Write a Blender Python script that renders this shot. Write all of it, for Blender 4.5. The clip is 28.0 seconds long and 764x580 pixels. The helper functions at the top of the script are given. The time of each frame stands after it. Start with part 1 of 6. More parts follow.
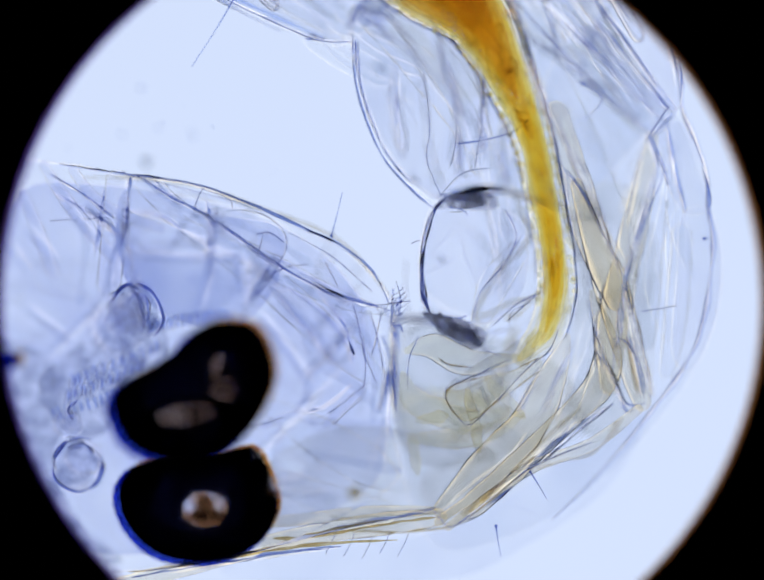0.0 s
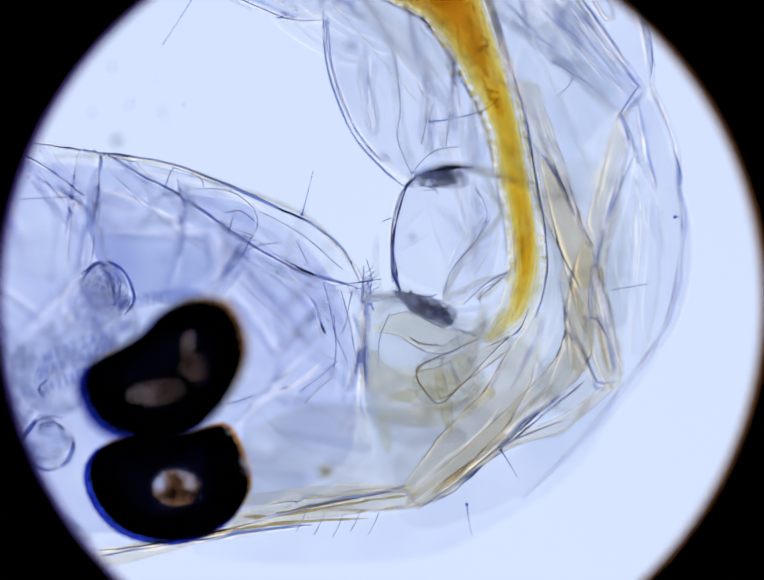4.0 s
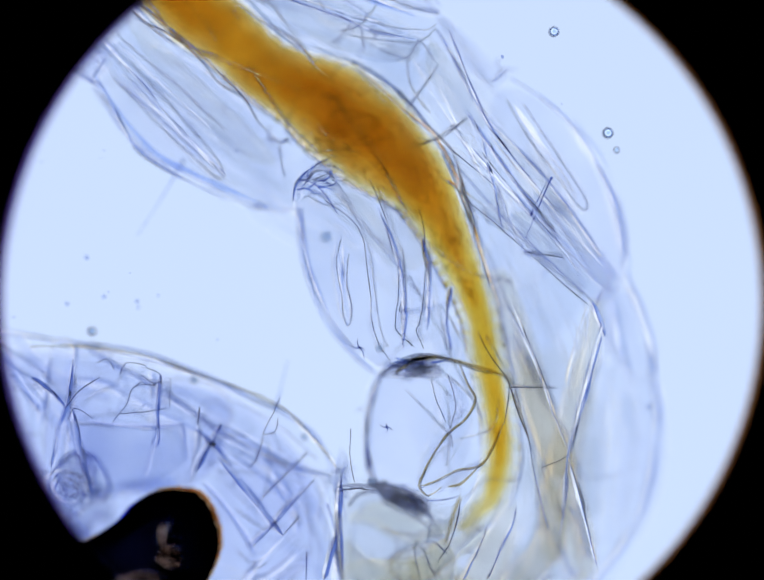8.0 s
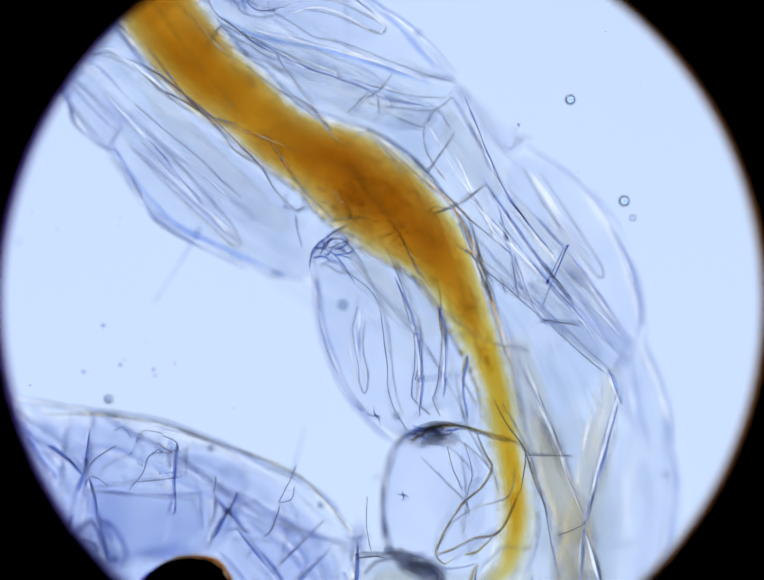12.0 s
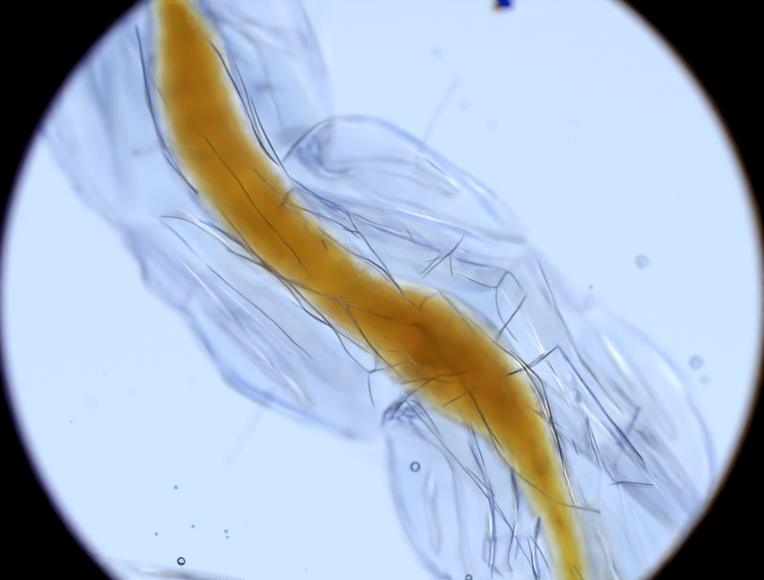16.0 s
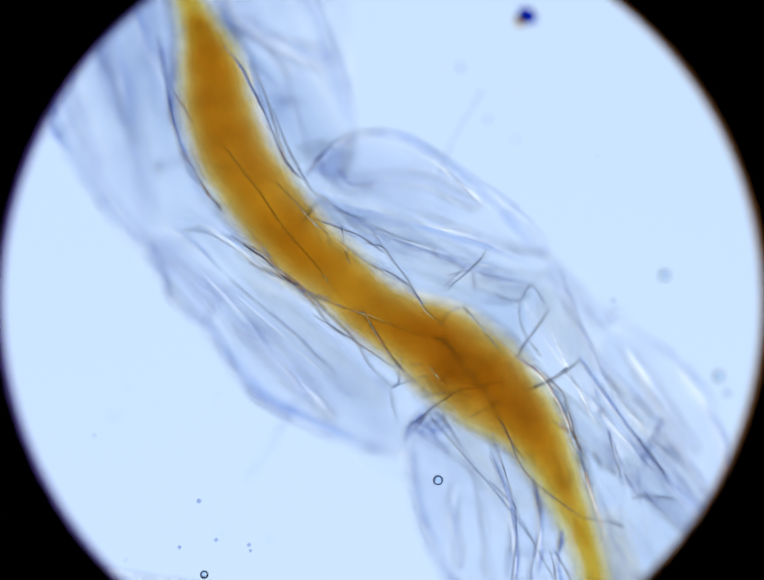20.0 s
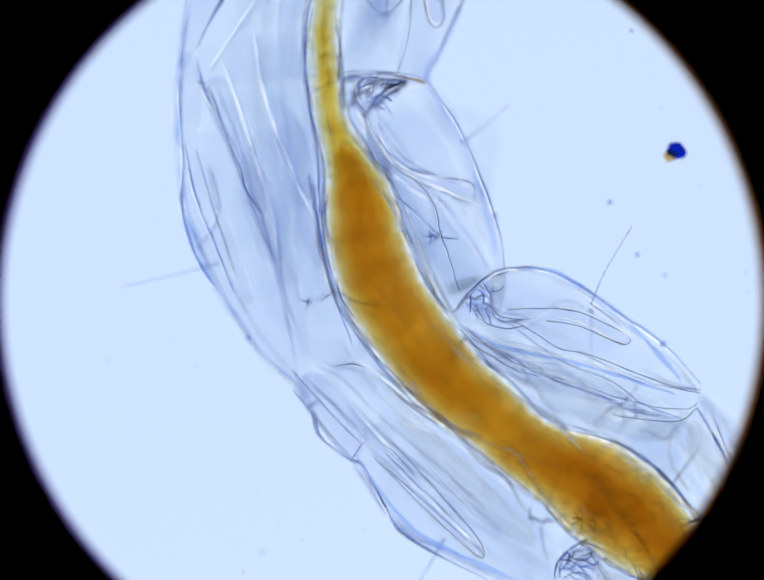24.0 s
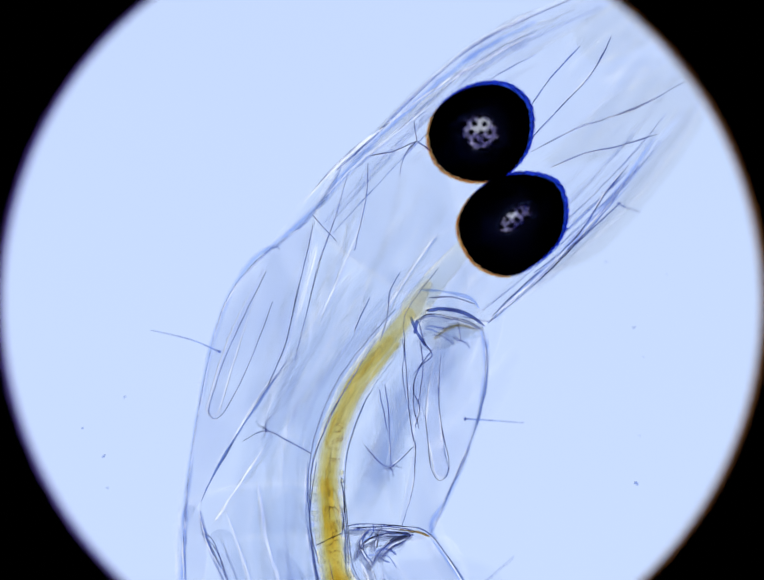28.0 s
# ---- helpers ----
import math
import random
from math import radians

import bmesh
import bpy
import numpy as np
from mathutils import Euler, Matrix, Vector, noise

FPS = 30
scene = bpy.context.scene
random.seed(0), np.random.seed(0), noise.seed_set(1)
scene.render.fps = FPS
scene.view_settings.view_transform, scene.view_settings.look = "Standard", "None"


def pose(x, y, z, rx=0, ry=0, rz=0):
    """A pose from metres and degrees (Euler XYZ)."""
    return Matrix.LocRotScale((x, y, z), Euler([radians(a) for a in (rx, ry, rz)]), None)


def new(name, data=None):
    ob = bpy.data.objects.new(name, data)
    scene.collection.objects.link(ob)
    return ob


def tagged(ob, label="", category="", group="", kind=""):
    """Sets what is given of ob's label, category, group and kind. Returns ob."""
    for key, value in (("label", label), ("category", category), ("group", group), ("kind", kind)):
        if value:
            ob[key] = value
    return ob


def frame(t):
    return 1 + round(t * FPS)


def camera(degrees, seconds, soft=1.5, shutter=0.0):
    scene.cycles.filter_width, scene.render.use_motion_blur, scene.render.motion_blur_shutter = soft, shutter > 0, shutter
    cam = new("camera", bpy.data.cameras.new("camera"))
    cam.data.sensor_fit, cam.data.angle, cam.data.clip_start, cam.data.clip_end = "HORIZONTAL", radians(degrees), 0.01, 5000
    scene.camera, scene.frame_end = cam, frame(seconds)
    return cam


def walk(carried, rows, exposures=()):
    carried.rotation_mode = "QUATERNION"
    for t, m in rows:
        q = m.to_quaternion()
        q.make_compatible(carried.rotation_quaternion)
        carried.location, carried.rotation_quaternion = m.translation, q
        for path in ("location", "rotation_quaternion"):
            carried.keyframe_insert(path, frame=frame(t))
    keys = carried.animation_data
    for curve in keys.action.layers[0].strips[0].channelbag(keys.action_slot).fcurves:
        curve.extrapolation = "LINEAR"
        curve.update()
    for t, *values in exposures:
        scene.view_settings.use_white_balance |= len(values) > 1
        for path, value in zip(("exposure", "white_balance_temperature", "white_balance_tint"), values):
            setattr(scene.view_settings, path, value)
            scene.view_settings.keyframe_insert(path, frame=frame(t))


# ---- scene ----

# A microscope: the camera stands still in the eyepiece, the stage carries the slide under it.
# All lengths of the specimen are in micrometres on survey sheets (x right, y down) that share one plan.
UM = 1e-6
REACH = 0.04
cam = camera(2 * math.degrees(math.atan(784 * UM / REACH)), 28.0, soft=1.6)
cam.data.dof.use_dof = True
cam.data.dof.focus_distance = REACH
cam.data.dof.aperture_fstop = cam.data.lens / 1000 / (REACH * 0.16)
walk(cam, [(0, pose(0, 0, REACH)), (28, pose(0, 0, REACH))],
     [(0, 0.04, 6620, 11), (4.5, 0.05, 6580, 12), (8, 0.02, 6120, 10), (11.5, 0.0, 6120, 8), (13.5, 0.03, 6250, 7), (17, 0.05, 6130, 4), (20.5, 0.05, 6130, 3), (23, 0.06, 6390, 6), (24, 0.05, 6250, 5), (25, 0.03, 6120, 4), (26, -0.05, 5980, 6), (27, -0.05, 5960, 8), (28, -0.05, 6050, 11)])

# the stage: seconds, shift across, shift down, height of the specimen that is in focus
STAGE = [
    (0.0, 0, 0, -16), (0.5, 2, -1, 110), (1.0, 2, -2, 190), (1.5, 2, -3, 200), (2.0, 1, 1, 60), (2.5, -47, -29, -6),
    (3.5, -58, -39, -8), (4.5, -68, -48, -8), (5.0, -83, 112, -8), (5.5, -98, 127, -10), (6.0, -111, 302, -12),
    (6.5, -128, 325, -14), (7.0, -116, 345, -12), (7.5, -114, 346, 90), (8.0, -113, 346, 100), (9.5, -113, 347, 100),
    (10.0, -111, 348, 100), (10.5, -103, 439, 100), (11.0, -106, 467, 100), (11.5, -92, 477, 105), (12.5, -70, 493, 120),
    (13.5, -50, 507, 160), (14.0, -52, 507, 160), (14.5, 42, 572, 154), (15.0, 36, 635, 150), (15.5, 26, 763, 154),
    (16.0, 69, 818, 160), (16.5, 72, 818, 172), (17.5, 72, 818, 180), (18.0, 71, 818, 170), (18.5, 70, 818, 75),
    (19.0, 71, 818, 70), (19.2, 71, 818, 75), (19.5, 72, 818, 180), (20.0, 116, 846, 194), (20.5, 137, 861, 194), (21.5, 211, 916, 110),
    (22.5, 283, 966, 74), (23.0, 283, 966, 76), (23.5, 425, 1057, 78), (24.0, 423, 1125, 78), (24.5, 430, 1220, 76),
    (25.0, 466, 1306, 74), (25.5, 483, 1465, 68), (26.0, 483, 1578, 59), (26.5, 478, 1651, 58), (27.0, 446, 1808, 58),
    (27.5, 438, 1968, 46), (28.0, 432, 2055, 40)]

# ---- light: the lamp under the stage, seen through the condenser ----
world = bpy.data.worlds.new("dim_room")
world.use_nodes = True
world.node_tree.nodes["Background"].inputs[0].default_value = (0.02, 0.022, 0.026, 1)
world.node_tree.nodes["Background"].inputs[1].default_value = 0.2
scene.world = world
scene.cycles.max_bounces = 48
scene.cycles.transmission_bounces = 48
scene.cycles.transparent_max_bounces = 48
LAMP_DROP, LAMP_HALF = 0.02, 0.0095


# ---- materials ----
def nodes_of(name):
    m = bpy.data.materials.new(name)
    m.use_nodes = True
    nt = m.node_tree
    nt.nodes.clear()
    return m, nt, nt.nodes.new("ShaderNodeOutputMaterial")


def noise_at(nt, scale, detail=4.0, stretch=None, rough=0.55, space="Object"):
    tc = nt.nodes.new("ShaderNodeTexCoord")
    n = nt.nodes.new("ShaderNodeTexNoise")
    n.inputs["Scale"].default_value, n.inputs["Detail"].default_value = scale, detail
    n.inputs["Roughness"].default_value = rough
    if stretch:
        mp = nt.nodes.new("ShaderNodeMapping")
        mp.inputs["Scale"].default_value = stretch[:3]
        mp.inputs["Rotation"].default_value[2] = stretch[3] if len(stretch) > 3 else 0
        nt.links.new(tc.outputs[space], mp.inputs[0])
        nt.links.new(mp.outputs[0], n.inputs["Vector"])
    else:
        nt.links.new(tc.outputs[space], n.inputs["Vector"])
    return n


def ramp(nt, src, stops):
    r = nt.nodes.new("ShaderNodeValToRGB")
    e = r.color_ramp.elements
    while len(e) < len(stops):
        e.new(0.5)
    for k, (p, c) in enumerate(stops):
        e[k].position, e[k].color = p, (*c, 1)
    nt.links.new(src, r.inputs[0])
    return r


def clear_stuff(name, ior, tint_a, tint_b, bump=2.0, scale=9000, stretch=None, rough=0.0, along=False):
    """Clear tissue in water: bends the light a little, takes little of it."""
    m, nt, out = nodes_of(name)
    n = noise_at(nt, scale, 4, stretch, 0.55, "UV" if along else "Object")
    r = ramp(nt, n.outputs[0], [(0.35, tint_a), (0.65, tint_b)])
    b = nt.nodes.new("ShaderNodeBump")
    b.inputs["Distance"].default_value = bump * UM
    nt.links.new(n.outputs[0], b.inputs["Height"])
    s = nt.nodes.new("ShaderNodeBsdfRefraction")
    s.inputs["IOR"].default_value, s.inputs["Roughness"].default_value = ior, rough
    nt.links.new(r.outputs[0], s.inputs["Color"])
    nt.links.new(b.outputs[0], s.inputs["Normal"])
    nt.links.new(s.outputs[0], out.inputs[0])
    return m


def stained(name, stops, scale=12000, detail=5, stretch=None, haze=0.0):
    """Stained matter that light passes straight through."""
    m, nt, out = nodes_of(name)
    n = noise_at(nt, scale, detail, stretch, 0.62)
    r = ramp(nt, n.outputs[0], stops)
    s = nt.nodes.new("ShaderNodeBsdfTransparent")
    nt.links.new(r.outputs[0], s.inputs[0])
    if haze:
        t = nt.nodes.new("ShaderNodeBsdfTranslucent")
        nt.links.new(r.outputs[0], t.inputs[0])
        mx = nt.nodes.new("ShaderNodeMixShader")
        mx.inputs[0].default_value = haze
        nt.links.new(s.outputs[0], mx.inputs[1])
        nt.links.new(t.outputs[0], mx.inputs[2])
        s = mx
    nt.links.new(s.outputs[0], out.inputs[0])
    return m


def opaque(name, colour, rough=0.5, scale=9000, vary=0.4):
    m, nt, out = nodes_of(name)
    n = noise_at(nt, scale, 4)
    r = ramp(nt, n.outputs[0], [(0.3, tuple(c * (1 - vary) for c in colour)), (0.7, colour)])
    s = nt.nodes.new("ShaderNodeBsdfPrincipled")
    s.inputs["Roughness"].default_value = rough
    nt.links.new(r.outputs[0], s.inputs["Base Color"])
    nt.links.new(s.outputs[0], out.inputs[0])
    return m


def lamp_glow(name):
    """The condenser's exit lens: nearly even pale blue light. A bright ring is added to whiten bent rays; blue and
    greyer rim tints imitate colour fringes.
    """
    m, nt, out = nodes_of(name)
    tc = nt.nodes.new("ShaderNodeTexCoord")
    ln = nt.nodes.new("ShaderNodeVectorMath")
    ln.operation = "LENGTH"
    nt.links.new(tc.outputs["Object"], ln.inputs[0])
    dv = nt.nodes.new("ShaderNodeMath")
    dv.operation = "DIVIDE"
    dv.inputs[1].default_value = LAMP_HALF
    nt.links.new(ln.outputs["Value"], dv.inputs[0])
    mid, hot = (0.64, 0.755, 1.0), (1.35, 1.36, 1.34)
    blue = ramp(nt, dv.outputs[0], [(0.0, mid), (0.30, mid), (0.36, hot), (0.44, hot), (0.53, (0.4, 0.54, 0.96)), (0.68, (0.16, 0.26, 0.64)), (1.0, (0.1, 0.15, 0.38))])
    warm = ramp(nt, dv.outputs[0], [(0.0, mid), (0.30, mid), (0.36, hot), (0.44, hot), (0.53, (0.6, 0.64, 0.82)), (0.68, (0.2, 0.25, 0.46)), (1.0, (0.13, 0.16, 0.28))])
    sep = nt.nodes.new("ShaderNodeSeparateXYZ")
    nt.links.new(tc.outputs["Object"], sep.inputs[0])
    mr = nt.nodes.new("ShaderNodeMapRange")
    mr.inputs["From Min"].default_value, mr.inputs["From Max"].default_value = -0.35 * LAMP_HALF, 0.35 * LAMP_HALF
    nt.links.new(sep.outputs["X"], mr.inputs["Value"])
    mx = nt.nodes.new("ShaderNodeMixRGB")
    nt.links.new(mr.outputs[0], mx.inputs[0])
    nt.links.new(blue.outputs[0], mx.inputs[1])
    nt.links.new(warm.outputs[0], mx.inputs[2])
    slope = nt.nodes.new("ShaderNodeMapRange")
    slope.inputs["From Min"].default_value, slope.inputs["From Max"].default_value = -0.3 * LAMP_HALF, 0.3 * LAMP_HALF
    slope.inputs["To Min"].default_value, slope.inputs["To Max"].default_value = 1.05, 0.95
    nt.links.new(sep.outputs["Y"], slope.inputs["Value"])
    e = nt.nodes.new("ShaderNodeEmission")
    nt.links.new(slope.outputs[0], e.inputs[1])
    nt.links.new(mx.outputs[0], e.inputs[0])
    nt.links.new(e.outputs[0], out.inputs[0])
    return m


M_CUT = clear_stuff("cuticle", 1.035, (0.94, 0.945, 0.975), (0.985, 0.985, 0.99), 0.35, 9000)
M_KNOB = clear_stuff("knob_cuticle", 1.035, (0.92, 0.93, 0.97), (0.98, 0.98, 0.99), 1.5, 16000)
M_SOFT = clear_stuff("soft_tissue", 1.025, (0.935, 0.947, 0.968), (0.98, 0.982, 0.988), 2.6, 5000, (1.6, 0.5, 1))
M_HEADW = clear_stuff("head_tissue", 1.022, (0.815, 0.832, 0.93), (0.935, 0.943, 0.975), 5.0, 4200)
M_HEADC = clear_stuff("head_cuticle", 1.05, (0.95, 0.955, 0.975), (0.985, 0.985, 0.99), 0.8, 9000)
M_HAZE = stained("deep_tissue", [(0.3, (0.92, 0.932, 0.962)), (0.7, (0.98, 0.984, 0.992))], 7000)
M_BEIGE = stained("greyish_tissue", [(0.34, (0.88, 0.878, 0.865)), (0.66, (0.98, 0.975, 0.96))], 9000, 5)
M_DARK = stained("crumpled_membrane", [(0.36, (0.4, 0.4, 0.44)), (0.62, (0.96, 0.96, 0.97))], 30000, 6)
M_LIMB = clear_stuff("limb_tissue", 1.04, (0.935, 0.902, 0.825), (0.975, 0.958, 0.915), 2.5, 9000, (3.0, 0.35, 1), along=True)
M_MUSC = clear_stuff("muscle", 1.016, (0.975, 0.979, 0.987), (0.99, 0.991, 0.994), 0.9, 5000, (2.5, 0.2, 1), along=True)
M_RIDGE = clear_stuff("ridge", 1.022, (0.965, 0.97, 0.985), (0.985, 0.985, 0.99), 0.6, 12000, (3.0, 0.25, 1), along=True)
M_FOLD = stained("fold", [(0.3, (0.3, 0.38, 0.68)), (0.7, (0.74, 0.8, 0.95))], 16000)
M_FLAT = stained("flat_muscle", [(0.3, (0.945, 0.942, 0.928)), (0.7, (0.99, 0.986, 0.976))], 7000)
M_RIM = stained("rim", [(0.3, (0.3, 0.34, 0.52)), (0.7, (0.66, 0.69, 0.8))], 12000)
M_CREASE = stained("gut_crease", [(0.3, (0.5, 0.36, 0.16)), (0.7, (0.85, 0.74, 0.5))], 20000)
M_CREASE_GLASS = clear_stuff("glassy_crease", 1.3, (0.95, 0.955, 0.975), (0.99, 0.99, 0.99), 0.0, 9000)
M_GLINT = clear_stuff("glassy_ridge", 1.1, (0.93, 0.94, 0.975), (0.98, 0.98, 0.99), 0.3, 12000)
M_FING = clear_stuff("gill_cuticle", 1.055, (0.95, 0.955, 0.98), (0.985, 0.985, 0.99), 0.6, 9000)
M_LINE = stained("fine_line", [(0.3, (0.2, 0.25, 0.48)), (0.7, (0.62, 0.68, 0.88))], 16000)
M_INKLINE = stained("upper_line", [(0.3, (0.06, 0.08, 0.2)), (0.7, (0.34, 0.4, 0.64))], 16000)
M_CELLS = stained("cellular_tissue", [(0.36, (0.7, 0.72, 0.78)), (0.52, (0.88, 0.885, 0.91)), (0.66, (0.97, 0.97, 0.975))], 26000, 3)
M_EDGE = stained("soft_edge", [(0.3, (0.68, 0.76, 0.95)), (0.7, (0.87, 0.905, 0.985))], 9000)
M_WARM = stained("warm_line", [(0.3, (0.66, 0.57, 0.36)), (0.7, (0.88, 0.82, 0.66))], 16000)
M_GREY = stained("grey_tissue", [(0.3, (0.62, 0.62, 0.66)), (0.7, (0.93, 0.93, 0.95))], 26000)
M_BROW = stained("head_rim", [(0.3, (0.74, 0.7, 0.62)), (0.7, (0.93, 0.92, 0.88))], 14000)
M_GUTW = clear_stuff("gut_wall", 1.026, (0.97, 0.945, 0.86), (0.995, 0.98, 0.93), 0.6, 14000)
M_GUTL = stained("gut_lining", [(0.3, (0.975, 0.945, 0.86)), (0.7, (0.995, 0.975, 0.92))], 16000)
M_GUTY = stained("gut_yellow", [(0.3, (0.98, 0.92, 0.67)), (0.5, (0.992, 0.95, 0.75)), (0.7, (1.0, 0.972, 0.84))], 13000)
M_GUTO = stained("gut_amber", [(0.3, (0.956, 0.915, 0.862)), (0.5, (0.977, 0.948, 0.907)), (0.7, (0.996, 0.977, 0.951))], 8000)
M_GLAND = clear_stuff("pale_gland", 1.03, (0.945, 0.925, 0.84), (0.985, 0.975, 0.94), 5.0, 7000)
M_CELL = clear_stuff("gut_cell", 1.035, (0.97, 0.955, 0.86), (0.99, 0.985, 0.94), 1.0, 20000)
M_BEAD = clear_stuff("gut_bead", 1.05, (0.93, 0.88, 0.62), (0.985, 0.96, 0.82), 0.6, 20000)
M_EYE = stained("eye_pigment", [(0.3, (0.015, 0.018, 0.04)), (0.7, (0.05, 0.055, 0.1))], 14000)
# tints for the colour fringes painted round the eyes
M_FRINGE_BLUE = stained("eye_fringe_blue", [(0.3, (0.1, 0.18, 0.62)), (0.7, (0.35, 0.47, 0.9))], 30000)
M_FRINGE_AMBER = stained("eye_fringe_amber", [(0.3, (0.8, 0.55, 0.3)), (0.7, (0.97, 0.85, 0.62))], 30000)
M_LENS = stained("eye_lens", [(0.4, (0.1, 0.06, 0.05)), (0.52, (0.72, 0.46, 0.26)), (0.62, (0.97, 0.96, 0.98))], 26000)
M_LENSC = stained("bluish_eye_lens", [(0.42, (0.06, 0.06, 0.2)), (0.5, (0.46, 0.4, 0.5)), (0.58, (0.82, 0.76, 0.7))], 21000)
M_LENSB = stained("brown_eye_lens", [(0.36, (0.2, 0.13, 0.09)), (0.5, (0.62, 0.46, 0.34)), (0.64, (0.86, 0.76, 0.66))], 30000)
M_BLACK = opaque("blackened_metal", (0.004, 0.004, 0.004), 0.7, 900)
M_GLASS = clear_stuff("slide_glass", 1.5, (0.99, 0.99, 0.99), (1, 1, 1), 0.0, 500)
M_BUBBLE = clear_stuff("air_bubble", 1.2, (0.78, 0.88, 1.0), (0.9, 0.96, 1.0), 0.0, 9000)
M_SPECK = stained("speck", [(0.3, (0.55, 0.6, 0.78)), (0.7, (0.84, 0.87, 0.95))], 30000)
M_INK = stained("ink_blue", [(0.3, (0.02, 0.05, 0.4)), (0.7, (0.12, 0.22, 0.8))], 30000)
M_AMBER = stained("drop_fringe_amber", [(0.3, (0.75, 0.5, 0.2)), (0.7, (0.95, 0.8, 0.5))], 30000)
# tints for the colour fringe painted along the field's edge
M_VIOLET = stained("violet_edge_tint", [(0.3, (0.58, 0.47, 0.72)), (0.7, (0.68, 0.58, 0.8))], 3000)
M_BROWN = stained("brown_edge_tint", [(0.3, (0.62, 0.44, 0.26)), (0.7, (0.72, 0.54, 0.36))], 3000)
M_LAMP = lamp_glow("lamp_glow")


# ---- mesh tools (micrometres in, metres out) ----
def plan(x, y, z=0.0):
    return Vector(((x - 784) * UM, (595.5 - y) * UM, z * UM))


def spline(pts, per=6, closed=False):
    """Smooth curve through points of any size."""
    p = np.array(pts, float)
    n = len(p)
    out = []
    for i in range(n if closed else n - 1):
        if closed:
            a, b, c, d = p[(i - 1) % n], p[i], p[(i + 1) % n], p[(i + 2) % n]
        else:
            a, b, c, d = p[max(i - 1, 0)], p[i], p[i + 1], p[min(i + 2, n - 1)]
        for k in range(per):
            t = k / per
            out.append(0.5 * (2 * b + (c - a) * t + (2 * a - 5 * b + 4 * c - d) * t * t + (3 * b - a - 3 * c + d) * t ** 3))
    if not closed:
        out.append(p[-1])
    return np.array(out)


def shift(sheet, pts):
    """From a survey sheet to the plan."""
    return [(p[0] - sheet[0], p[1] - sheet[1], *p[2:]) for p in pts]


def lobe_mesh(outline, z=0.0, rim=10.0, tilt=(0, 0), per=6, wob=0.0):
    """A flat lobe with a rounded rim: plate of cuticle."""
    c = spline([q[:2] for q in outline], per, True)
    if wob:
        c = c + np.array([[noise.noise(Vector((x * 0.02, y * 0.02, 3))) * wob, noise.noise(Vector((x * 0.02, y * 0.02, 9))) * wob] for x, y in c])
    n = len(c)
    tan = np.roll(c, -1, 0) - np.roll(c, 1, 0)
    tan /= np.maximum(np.linalg.norm(tan, axis=1), 1e-9)[:, None]
    area = 0.5 * np.sum(c[:, 0] * np.roll(c[:, 1], -1) - np.roll(c[:, 0], -1) * c[:, 1])
    inward = np.stack([-tan[:, 1], tan[:, 0]], 1) * (1 if area > 0 else -1)
    mid = c.mean(0)
    arc = np.concatenate([[0], np.cumsum(np.linalg.norm(np.diff(c, axis=0), axis=1))])
    whole = arc[-1] + np.linalg.norm(c[0] - c[-1])
    gap = np.abs(arc[:, None] - arc[None, :])
    gap = np.minimum(gap, whole - gap)
    near = np.linalg.norm(c[:, None] - c[None, :], axis=2)
    wide = np.where(gap > 1.35 * near + 1, near, 1e6).min(1)
    edge = np.minimum(rim, 0.3 * wide)
    for _ in range(4):
        edge = np.minimum(edge, (np.roll(edge, 1) + np.roll(edge, -1) + edge) / 3)
    edge = np.maximum(edge, 0.6)[:, None]
    bm = bmesh.new()
    rings = []
    for a in (-90, -60, -35, -12, 12, 35, 60, 90):
        q = c + inward * edge * (1 - math.cos(radians(a)))
        rings.append([bm.verts.new(plan(x, y, z + e * math.sin(radians(a)) + tilt[0] * (x - mid[0]) + tilt[1] * (y - mid[1]))) for (x, y), e in zip(q, edge[:, 0])])
    for lo, hi in zip(rings, rings[1:]):
        for i in range(n):
            bm.faces.new((lo[i], lo[(i + 1) % n], hi[(i + 1) % n], hi[i]))
    for ring in (rings[0], rings[-1]):
        f = bm.faces.new(ring)
        bmesh.ops.triangulate(bm, faces=[f])
    bmesh.ops.recalc_face_normals(bm, faces=bm.faces)
    for f in bm.faces:
        f.smooth = True
    return bm


